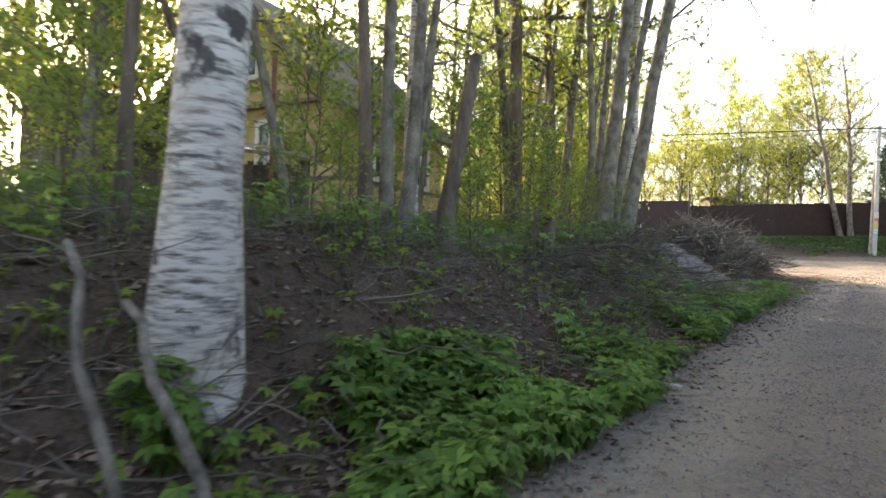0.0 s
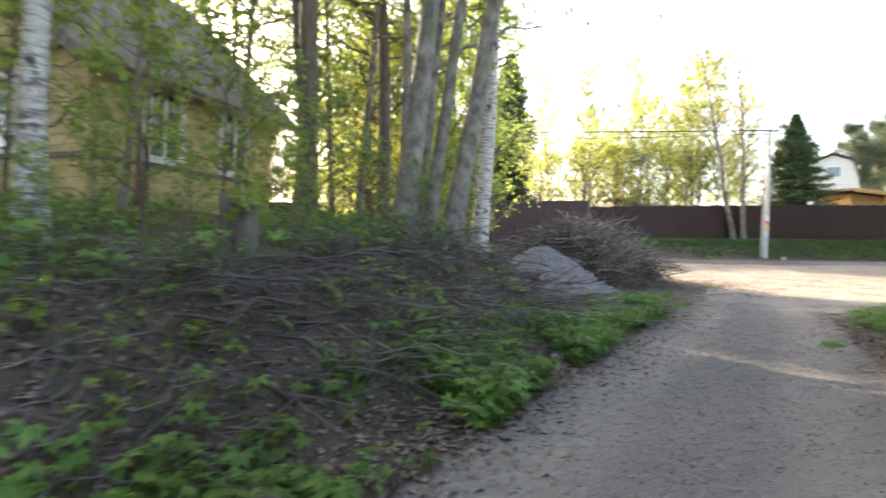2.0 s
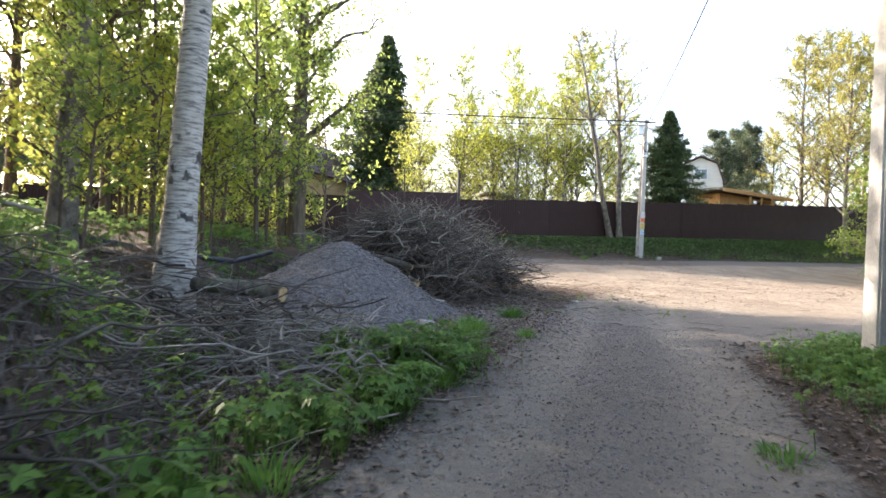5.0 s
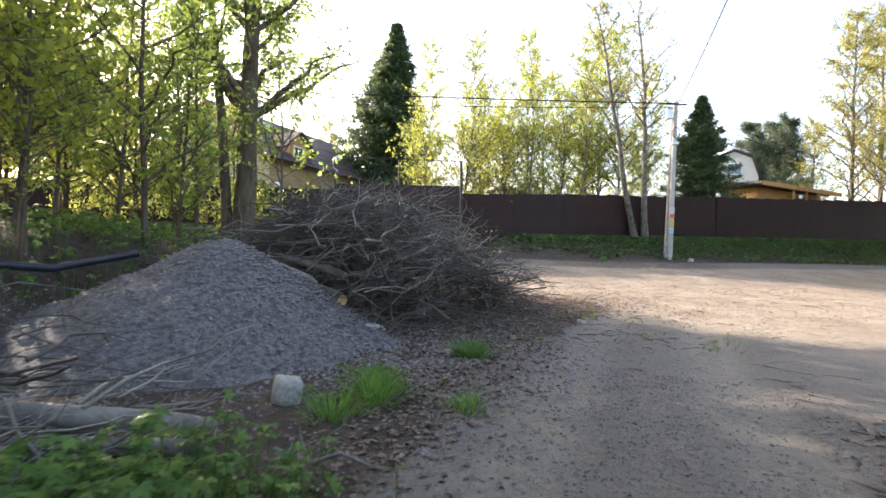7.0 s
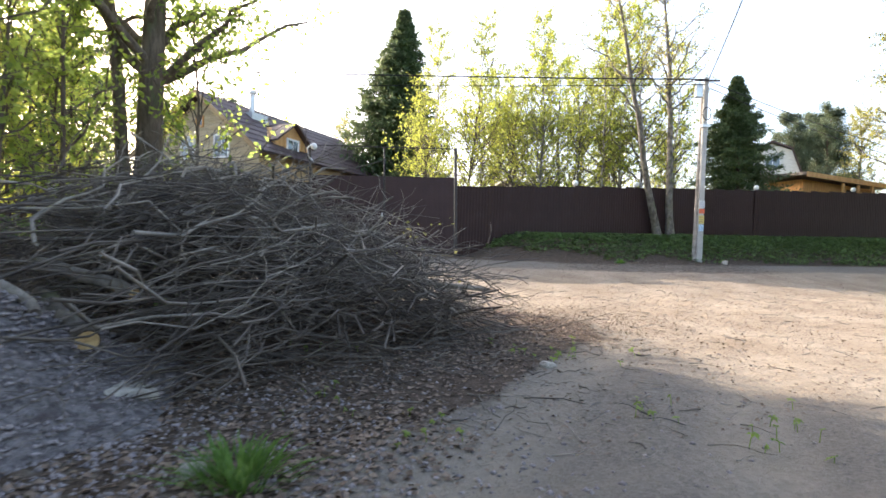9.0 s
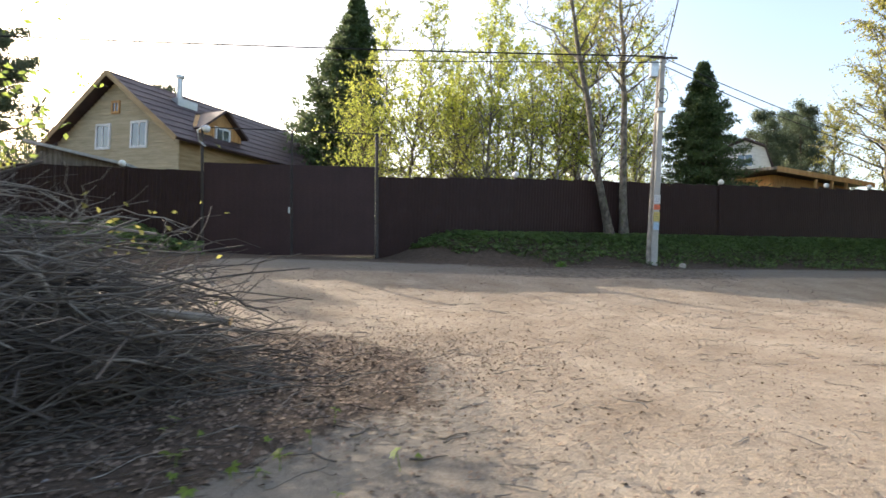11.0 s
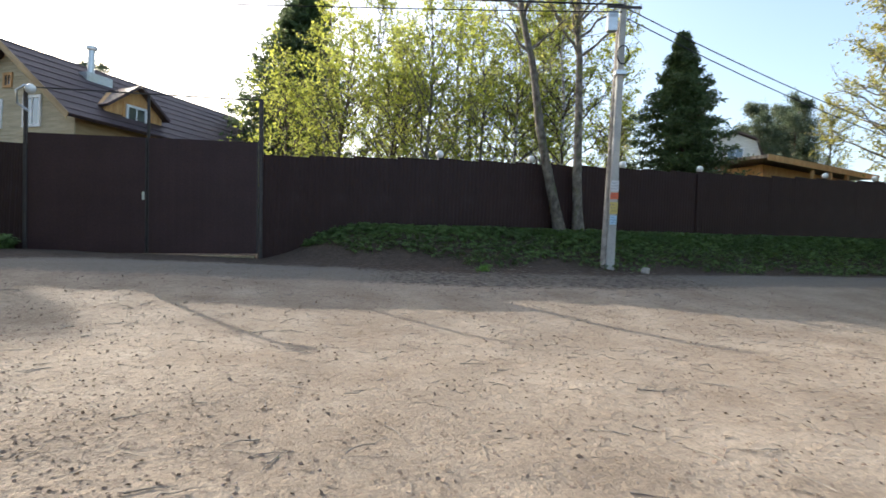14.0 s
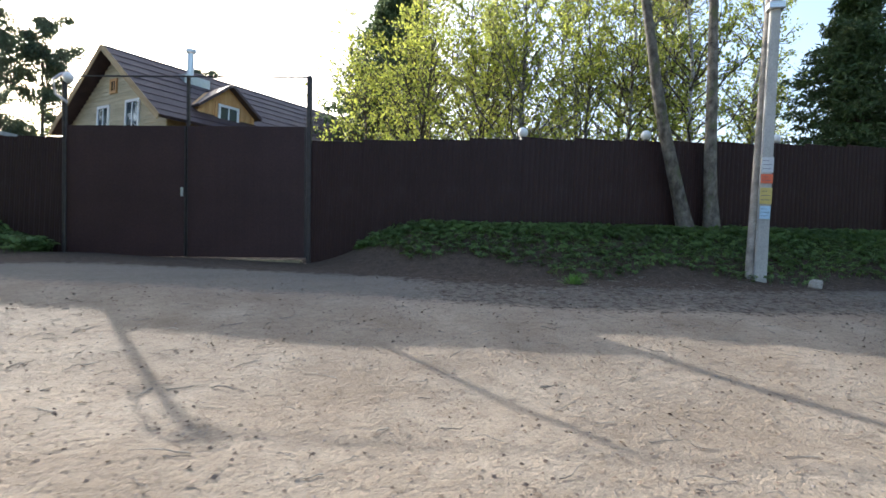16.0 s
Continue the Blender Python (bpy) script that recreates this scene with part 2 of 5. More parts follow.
def ground_material():
    m = bpy.data.materials.new("earth")
    m.use_nodes = True
    nt = m.node_tree
    p = nt.nodes["Principled BSDF"]
    v = coords(nt, (1, 1, 1), True)
    at = nt.nodes.new("ShaderNodeAttribute")
    at.attribute_name = "cover"
    sep = nt.nodes.new("ShaderNodeSeparateColor")
    nt.links.new(at.outputs["Color"], sep.inputs[0])
    n1, n2, n3 = noise_tex(nt, v, 0.9, 6), noise_tex(nt, v, 9.0, 6, 0.7), noise_tex(nt, v, 45.0, 4, 0.7)
    vor = nt.nodes.new("ShaderNodeTexVoronoi")
    vor.inputs["Scale"].default_value = 28.0
    nt.links.new(v, vor.inputs["Vector"])
    stones = ramp_mix(nt, vor.outputs["Color"], (0.12, 0.105, 0.088), (0.29, 0.26, 0.22), 0.15, 0.85)
    litter = mixed(nt, 0.5, ramp_mix(nt, n2, (0.042, 0.031, 0.023), (0.145, 0.105, 0.078)), ramp_mix(nt, n3, (0.02, 0.014, 0.01), (0.17, 0.125, 0.09), 0.35, 0.75))
    gravel = mixed(nt, ramp_mix(nt, n1, (0.15, 0.15, 0.15), (0.75, 0.75, 0.75)), ramp_mix(nt, n3, (0.145, 0.123, 0.098), (0.27, 0.235, 0.19)), stones)
    gravel = mixed(nt, ramp_mix(nt, n2, (0, 0, 0), (0.55, 0.55, 0.55), 0.5, 0.75), gravel, (0.125, 0.105, 0.085))
    ruts = nt.nodes.new("ShaderNodeMapping")
    ruts.inputs["Rotation"].default_value = (0, 0, radians(-36.9))
    ruts.inputs["Scale"].default_value = (0.12, 1.7, 1)
    nt.links.new(v, ruts.inputs[0])
    gravel = mixed(nt, ramp_mix(nt, noise_tex(nt, ruts.outputs[0], 1.3, 4), (0, 0, 0), (0.7, 0.7, 0.7), 0.42, 0.62), gravel, (0.255, 0.22, 0.175))
    # pale packed wheel tracks with darker loose gravel between
    gravel = mixed(nt, 0.45, gravel, mixed(nt, at.outputs["Alpha"], ramp_mix(nt, n3, (0.085, 0.075, 0.065), (0.20, 0.18, 0.155)), ramp_mix(nt, n2, (0.20, 0.175, 0.14), (0.30, 0.265, 0.215))))
    clay = mixed(nt, ramp_mix(nt, n2, (0, 0, 0), (0.6, 0.6, 0.6), 0.45, 0.75), ramp_mix(nt, n1, (0.235, 0.185, 0.135), (0.37, 0.31, 0.24), 0.3, 0.7), (0.17, 0.13, 0.095))
    clay = mixed(nt, 0.5, clay, ramp_mix(nt, n3, (0.3, 0.3, 0.3), (0.75, 0.75, 0.75), 0.3, 0.7), "OVERLAY")
    turf = mixed(nt, n3, (0.028, 0.055, 0.014), (0.075, 0.10, 0.03))

    def edge(sock):
        a = nt.nodes.new("ShaderNodeMath")
        a.operation = "MULTIPLY_ADD"
        nt.links.new(n2, a.inputs[0])
        a.inputs[1].default_value = 0.9
        nt.links.new(sock, a.inputs[2])
        return ramp_mix(nt, a.outputs[0], (0, 0, 0), (1, 1, 1), 0.82, 1.12)

    col = mixed(nt, edge(sep.outputs[2]), litter, turf)
    col = mixed(nt, edge(sep.outputs[0]), col, gravel)
    col = mixed(nt, edge(sep.outputs[1]), col, clay)
    nt.links.new(col, p.inputs["Base Color"])
    p.inputs["Roughness"].default_value = 0.95
    p.inputs["Specular IOR Level"].default_value = 0.2
    b1 = bumped(nt, n3, 0.7, 0.015)
    b2 = nt.nodes.new("ShaderNodeBump")
    b2.inputs["Strength"].default_value, b2.inputs["Distance"].default_value = 0.8, 0.05
    nt.links.new(n2, b2.inputs["Height"])
    nt.links.new(b1, b2.inputs["Normal"])
    nt.links.new(b2.outputs[0], p.inputs["Normal"])
    MATS["earth"] = m


ground_material()

# ---- mesh helpers ----
rng = np.random.default_rng(7)


def mesh_np(name, verts, quads, smooth=True):
    me = bpy.data.meshes.new(name)
    verts, quads = np.asarray(verts, np.float32), np.asarray(quads, np.int32)
    n, k = quads.shape
    me.vertices.add(len(verts))
    me.vertices.foreach_set("co", verts.ravel())
    me.loops.add(n * k)
    me.loops.foreach_set("vertex_index", quads.ravel())
    me.polygons.add(n)
    me.polygons.foreach_set("loop_start", np.arange(0, n * k, k, dtype=np.int32))
    me.update(calc_edges=True)
    me.validate()
    me.polygons.foreach_set("use_smooth", np.full(len(me.polygons), smooth))
    return me


def joined(pieces):
    vs, fs, n = [], [], 0
    for v, f in pieces:
        vs.append(v)
        fs.append(f + n)
        n += len(v)
    return np.concatenate(vs), np.concatenate(fs)


def np_part(name, vf, material, parent, label=""):
    ob = new(name, mesh_np(name, *vf))
    ob.data.materials.append(MATS[material])
    if parent is not None:
        ob.parent = parent
    return tagged(ob, label)


def part(name, bm, material, parent=None, label="", smooth=False):
    me = bpy.data.meshes.new(name)
    bmesh.ops.recalc_face_normals(bm, faces=bm.faces)
    bm.to_mesh(me)
    bm.free()
    if smooth:
        me.polygons.foreach_set("use_smooth", np.full(len(me.polygons), True))
    me.materials.append(MATS[material])
    ob = new(name, me)
    if parent is not None:
        ob.parent = parent
    return tagged(ob, label)


def thing(name, m, label, category, group="", kind=""):
    ob = new(name)
    ob.matrix_world = m
    ob.empty_display_size = 0.2
    return tagged(ob, label, category, group, kind)


def box(bm, x0, x1, y0, y1, z0, z1, bevel=0.0):
    r = bmesh.ops.create_cube(bm, size=1.0, matrix=Matrix.LocRotScale(((x0 + x1) / 2, (y0 + y1) / 2, (z0 + z1) / 2), None, (x1 - x0, y1 - y0, z1 - z0)))
    if bevel:
        edges = {e for v in r["verts"] for e in v.link_edges}
        bmesh.ops.bevel(bm, geom=list(edges), offset=bevel, segments=1, affect="EDGES")
    return bm


def boxed(*a, bevel=0.0):
    return box(bmesh.new(), *a, bevel=bevel)


def prism(points, depth):
    """A flat outline in x and z, pushed along y by depth."""
    bm = bmesh.new()
    face = bm.faces.new([bm.verts.new((x, 0, z)) for x, z in points])
    r = bmesh.ops.extrude_face_region(bm, geom=[face])
    bmesh.ops.translate(bm, vec=(0, depth, 0), verts=[v for v in r["geom"] if isinstance(v, bmesh.types.BMVert)])
    return bm


def sticks(P, R, sides=5):
    """Round rods along n paths of k points. P: n, k, 3; R: n, k."""
    n, k, _ = P.shape
    d = np.gradient(P, axis=1)
    d /= np.linalg.norm(d, axis=2, keepdims=True) + 1e-9
    ref = np.where(np.abs(d[:, :1, 2:3]) > 0.8, np.array([1.0, 0, 0]), np.array([0, 0, 1.0]))
    a = np.cross(d, np.broadcast_to(ref, d.shape))
    a /= np.linalg.norm(a, axis=2, keepdims=True) + 1e-9
    b = np.cross(d, a)
    ang = np.arange(sides) * 2 * np.pi / sides
    ring = a[:, :, None] * np.cos(ang)[None, None, :, None] + b[:, :, None] * np.sin(ang)[None, None, :, None]
    V = (P[:, :, None] + ring * R[:, :, None, None]).reshape(-1, 3)
    i, j, s = np.meshgrid(np.arange(n), np.arange(k - 1), np.arange(sides), indexing="ij")
    o = (i * k + j) * sides
    t = (s + 1) % sides
    F = np.stack([o + s, o + t, o + sides + t, o + sides + s], -1).reshape(-1, 4)
    if sides >= 4:
        base = np.arange(n)[:, None] * k * sides
        q = [base + np.array([[0, m, m + 1, m + 2]]) for m in range(1, sides - 2, 2)]
        q += [base + (k - 1) * sides + np.array([[0, m, m + 1, m + 2]]) for m in range(1, sides - 2, 2)]
        F = np.concatenate([F] + q)
    return V, F


def paths(start, way, length, k, wander, r, droop=0.0):
    """n wandering paths from start along way."""
    n = len(start)
    t = np.linspace(0, 1, k)
    P = start[:, None] + way[:, None] * (length[:, None] * t)[..., None]
    w = r.normal(0, 1, (n, k, 3)).cumsum(1) * (wander * length / k)[:, None, None]
    w -= w[:, :1]
    P = P + w
    P[..., 2] -= droop * length[:, None] * t ** 2
    return P


def unit(a):
    return a / (np.linalg.norm(a, axis=-1, keepdims=True) + 1e-9)


def leaves(C, size, r, flat=0.0, slim=0.55):
    """One bent lozenge leaf at each of the places C."""
    n = len(C)
    d = r.normal(0, 1, (n, 3))
    d[:, 2] = d[:, 2] * (1 - flat) - 0.35 * (1 - flat)
    d = unit(d)
    nrm = r.normal(0, 1, (n, 3)) * (1 - 0.7 * flat) + np.array([0, 0, 1.6 * flat])
    s = unit(np.cross(d, nrm))
    up = np.cross(s, d)
    L = (size * r.uniform(0.65, 1.3, n))[:, None]
    V = np.stack([C, C + d * L * 0.5 + s * L * slim * 0.5 + up * L * 0.1, C + d * L - up * L * 0.08, C + d * L * 0.5 - s * L * slim * 0.5 + up * L * 0.1], 1).reshape(-1, 3)
    return V, np.arange(n * 4).reshape(n, 4)


def smooth_step(a):
    a = np.clip(a, 0, 1)
    return a * a * (3 - 2 * a)


# ---- lie of the land ----
# u runs along the lane, v across it to the bank's side
FENCE = [(-40.0, 48.9), (17.3, 28.9), (22.25, 27.2), (26.5, 25.3), (60.0, 19.72), (400.0, -37.0)]


def fence_y(x):
    return np.interp(x, [p[0] for p in FENCE], [p[1] for p in FENCE])


def ripple(x, y):
    return (np.sin(1.3 * x + 0.7 * y + 1) * np.cos(0.9 * y - 0.5 * x) + 0.6 * np.sin(2.9 * x - 1.1 * y) * np.cos(2.3 * y + 0.4 * x + 2)
            + 0.4 * np.sin(5.1 * x + 3.7 * y) * np.cos(4.3 * y - 2.9 * x) + 0.25 * np.sin(11 * x - 7 * y) * np.cos(9 * y + 6 * x))


def land(x, y):
    x, y = np.asarray(x, float), np.asarray(y, float)
    u, v = 0.8 * x + 0.6 * y, -0.6 * x + 0.8 * y
    s = fence_y(x) - y
    z = 0.06 + 0.0108 * np.clip(x + y, -10, 42)
    z = z + 0.70 * smooth_step((9.0 - s) / 7.5) + 0.016 * np.clip(x - 22, 0, 40) * smooth_step((11.0 - s) / 6.0)
    berm = smooth_step((x - 22.2) / 2.4)
    z = z + berm * (0.85 + 0.016 * np.clip(x - 26, 0, 40)) * smooth_step((2.5 - s) / 2.1)
    z = z + 0.55 * smooth_step((16.6 - x) / 1.5) * smooth_step((2.6 - s) / 2.2) * smooth_step((x - 5) / 5)
    v0 = 1.45 + 2.3 * smooth_step((u - 9.0) / 4.0) + 2.0 * smooth_step((u - 13.0) / 3.0) + 4.0 * smooth_step((u - 18) / 8)
    keep = 1 - smooth_step((u - 19) / 6)
    bank = smooth_step((v - v0) / 1.75) * (0.98 + 0.10 * np.sin(0.9 * u)) + 0.45 * smooth_step((v - v0 - 1.8) / 6)
    z = z + bank * keep
    on_bank = smooth_step((v - v0) / 0.8) * keep
    on_lane = smooth_step((1.4 - np.abs(v - 0.15)) / 0.5)
    z = z + ripple(x, y) * (0.014 + 0.06 * on_bank)
    z = z - 0.03 * smooth_step((0.55 - np.abs(np.abs(v - 0.15) - 0.65)) / 0.4) * smooth_step((22 - u) / 4)
    edge_right = smooth_step((-v - 1.0) / 1.0) * smooth_step((17 - u) / 2)
    return z + 0.10 * edge_right


def land1(x, y):
    return float(land(x, y))


def build_ground():
    def axis(lo, hi, step, far):
        out = [hi]
        d = step
        while out[-1] < far:
            d *= 1.35
            out.append(out[-1] + d)
        left = [lo]
        d = step
        while left[-1] > -far:
            d *= 1.35
            left.append(left[-1] - d)
        return np.array(left[::-1] + list(np.arange(lo + step, hi - step / 2, step)) + out)

    xs, ys = axis(-9, 52, 0.16, 1500), axis(-8, 32, 0.16, 1500)
    X, Y = np.meshgrid(xs, ys)
    Z = land(X, Y)
    V = np.stack([X, Y, Z], -1).reshape(-1, 3)
    w = len(xs)
    i, j = np.meshgrid(np.arange(w - 1), np.arange(len(ys) - 1))
    o = (j * w + i).ravel()
    F = np.stack([o, o + 1, o + 1 + w, o + w], -1)
    ob = new("ground", mesh_np("ground", V, F))
    x, y = V[:, 0], V[:, 1]
    u, v = 0.8 * x + 0.6 * y, -0.6 * x + 0.8 * y
    s = fence_y(x) - y
    lane = smooth_step((v + 1.35) / 0.6) * smooth_step((1.55 - v) / 0.55) * smooth_step((24 - u) / 5)
    pad = smooth_step((u - 13) / 2) * smooth_step((5.2 - v) / 1.5) * smooth_step((20.5 - u) / 3) * smooth_step((v - 1.0) / 0.5)
    clear = smooth_step((u - 17.5) / 5) * smooth_step((s - 2.0) / 1.6) * smooth_step((9.5 - v + 0.25 * (u - 20)) / 3)
    clear = np.maximum(clear, smooth_step((x - 22) / 8) * smooth_step((s - 2.6) / 1.2) * smooth_step((y - 5) / 4))
    turf = smooth_step((x - 25) / 5) * smooth_step((2.2 - s) / 1.0) * 0.5 + 0.6 * smooth_step((np.hypot(x - 20, y - 15) - 60) / 40)
    open_side = smooth_step((u - 12.5) / 4) * smooth_step((v + 14) / 2) * smooth_step((1.9 - v) / 0.7) * smooth_step((34 - u) / 6)
    clear = clear * smooth_step((np.hypot(x - 14.3, y - 15.2) - 2.4) / 2.2)
    open_side = open_side * smooth_step((np.hypot(x - 14.3, y - 15.2) - 2.2) / 1.8)
    lane = np.maximum(lane, open_side * smooth_step((u - 14.6 + 0.9 * (v + 1.6)) / 1.2))
    grey = np.maximum(np.maximum(lane, 0.38 * pad), 0.9 * clear * smooth_step((6.5 - s) / 3.0))
    tail = smooth_step((5.4 - s) / 1.6) * smooth_step((x - 22.6) / 1.5) * smooth_step((33 - x) / 3)
    grey = grey * (1 - 0.45 * tail)
    clear = clear * smooth_step((s - 3.2) / 2.6) * (1 - 0.6 * tail)
    off = v - 0.15 + 0.10 * np.sin(0.6 * u)
    track = smooth_step((0.42 - np.abs(np.abs(off) - 0.68)) / 0.3) * smooth_step((26 - u) / 6)
    col = np.stack([np.clip(grey, 0, 1), np.clip(clear, 0, 1), np.clip(turf, 0, 1), np.clip(track, 0, 1)], -1).astype(np.float32)
    at = ob.data.color_attributes.new("cover", "FLOAT_COLOR", "POINT")
    at.data.foreach_set("color", col.ravel())
    ob.data.materials.append(MATS["earth"])
    return tagged(ob, "gravel lane, sandy clearing and dark leaf-littered bank", "ground", kind="structure")


build_ground()


# ---- fences and gate ----
def rib_sheet(width, height, pitch, depth, thick=0.004):
    """A ribbed metal sheet: x along, z up, ribs standing out to -y."""
    prof, x = [], 0.0
    while x < width - 1e-6:
        for dx, y in ((0.0, 0.0), (0.32, 0.0), (0.42, -depth), (0.90, -depth), (1.0, 0.0)):
            if x + dx * pitch <= width + 1e-6 and not (dx == 1.0 and x + pitch < width - 1e-6):
                prof.append((x + dx * pitch, y))
        x += pitch
    bm = bmesh.new()
    rows = []
    for off in (0.0, thick):
        for z in (0.0, height):
            rows.append([bm.verts.new((px, py + off, z)) for px, py in prof])
    for a, b in ((0, 1), (3, 2), (2, 0), (1, 3)):
        for i in range(len(prof) - 1):
            bm.faces.new((rows[a][i], rows[a][i + 1], rows[b][i + 1], rows[b][i]))
    for i in (0, len(prof) - 1):
        bm.faces.new((rows[0][i], rows[1][i], rows[3][i], rows[2][i]))
    return bm


def cap_lamp(x, y, z):
    lamp = thing("fence_lamp", pose(x, y, z), "small white globe lamp on the brown fence top", "lamp", "globe lamps along the fence")
    bm = bmesh.new()
    bmesh.ops.create_uvsphere(bm, u_segments=14, v_segments=9, radius=0.11)
    bmesh.ops.translate(bm, vec=(0, 0, 0.13), verts=bm.verts)
    part("globe", bm, "lamp_globe", lamp, smooth=True)
    part("base", boxed(-0.05, 0.05, -0.05, 0.05, -0.04, 0.04, bevel=0.01), "dark_steel", lamp)


def sheet_fence(name, a, b, top_a, top_b, label):
    a, b = Vector((*a, 0)), Vector((*b, 0))
    run = b - a
    n = max(1, round(run.length / 1.15))
    w = run.length / n
    ang = math.degrees(math.atan2(run.y, run.x))
    fence = thing(name, pose(a.x, a.y, land1(a.x, a.y), 0, 0, ang), label, "fence")
    shared = None
    for i in range(n):
        p = a + run * (i / n)
        top = top_a + (top_b - top_a) * (i + 0.5) / n
        if shared is None:
            ob = part("sheet", rib_sheet(w + 0.06, 2.85, w / 10, 0.010), "fence_metal", fence)
            shared = ob.data
        else:
            ob = new("sheet", shared)
            ob.parent = fence
        ob.location = (i * w, 0.004 * (i % 2) + 0.006 * math.sin(i * 2.1), top - 2.85 - fence.location.z)
        ob.rotation_euler = (radians(0.5 * math.sin(i * 1.7)), 0, 0)
        if i % 2 == 0:
            g = land1(p.x, p.y)
            part("post", boxed(i * w - 0.03, i * w + 0.03, 0.04, 0.10, g - 0.3 - fence.location.z, top - 0.05 - fence.location.z), "dark_steel", fence)
    slope = math.degrees(math.atan2(top_b - top_a, run.length))
    for dz in (-0.35, -1.75):
        ob = part("rail", boxed(0, run.length, 0.035, 0.075, -0.02, 0.02), "dark_steel", fence)
        ob.location = (0, 0, top_a + dz - fence.location.z)
        ob.rotation_euler = (0, -radians(slope), 0)
    return fence


sheet_fence("sheet_fence", (22.26, 27.20), (26.5, 25.3), 3.90, 4.12, "dark brown ribbed sheet metal fence beside the gate")
sheet_fence("sheet_fence", (26.5, 25.3), (60.0, 19.72), 4.12, 5.98, "long dark brown ribbed sheet metal fence above a weedy verge")
sheet_fence("sheet_fence", (-8.0, 37.73), (17.15, 28.95), 3.1, 3.76, "dark brown ribbed sheet metal fence behind the thicket")
for lx, lz in ((26.5, 4.12), (29.3, 4.28), (32.5, 4.45), (35.6, 4.62), (41.6, 4.96), (44.4, 5.12)):
    cap_lamp(lx, float(fence_y(lx)) + 0.07, lz)
cap_lamp(14.9, float(fence_y(14.9)) + 0.07, 3.70)


def metal_gate():
    a, b = Vector((17.2, 28.93, 0)), Vector((22.25, 27.2, 0))
    run = b - a
    L = run.length
    gate = thing("metal_gate", pose(a.x, a.y, 1.04, 0, math.degrees(-math.atan2(0.21, L)), math.degrees(math.atan2(run.y, run.x))),
                 "closed dark brown sheet metal double gate under a thin crossbar", "gate")
    half = L / 2
    for i in range(2):
        leaf = part("gate_leaf", rib_sheet(half - 0.03, 2.9, 0.2, 0.0015), "gate_metal", gate)
        leaf.location = (i * half + 0.015, 0, 0.08)
        edge_bm = bmesh.new()
        for x0, x1, z0, z1 in ((0, 0.05, 0, 2.9), (half - 0.08, half - 0.03, 0, 2.9), (0.05, half - 0.08, 0, 0.05), (0.05, half - 0.08, 2.85, 2.9), (0.05, half - 0.08, 1.42, 1.47)):
            box(edge_bm, x0, x1, 0.008, 0.048, z0, z1)
        part("leaf_frame", edge_bm, "dark_steel", leaf)
        part("edge_strip", boxed(half - 0.05 if i == 0 else 0.0, half - 0.03 if i == 0 else 0.02, -0.014, -0.008, 0, 2.9), "dark_steel", leaf)
    part("lock_plate", boxed(half - 0.12, half - 0.06, -0.03, -0.012, 1.42, 1.62, bevel=0.005), "zinc", gate, "small zinc lock plate")
    part("gate_post", boxed(-0.08, 0.0, -0.03, 0.05, -0.5, 4.12, bevel=0.01), "dark_steel", gate)
    part("gate_post", boxed(L, L + 0.10, -0.04, 0.10, -0.5, 4.10, bevel=0.01), "dark_steel", gate)
    part("gate_post", boxed(half - 0.03, half + 0.03, 0.06, 0.12, 0.0, 4.08), "dark_steel", gate)
    part("crossbar", boxed(-0.1, L + 0.1, 0.0, 0.03, 4.06, 4.09), "dark_steel", gate)
    part("threshold", boxed(0.1, L - 0.1, -0.10, 0.08, -0.06, 0.03), "sand", gate, "pale dusty sill board")
    arm = bmesh.new()
    lamp = thing("gate_lamp", pose(17.12, 28.86, 5.05), "small globe lamp on a curved bracket", "lamp")
    P = np.array([[(0, 0, -0.55), (-0.22, -0.06, -0.4), (-0.26, -0.08, -0.1), (-0.12, -0.05, 0.05), (0, 0, 0.08)]])
    np_part("bracket", sticks(P, np.full((1, 5), 0.03), 6), "zinc", lamp)
    bmesh.ops.create_uvsphere(arm, u_segments=12, v_segments=8, radius=0.12)
    part("globe", arm, "lamp_globe", lamp, smooth=True)


metal_gate()


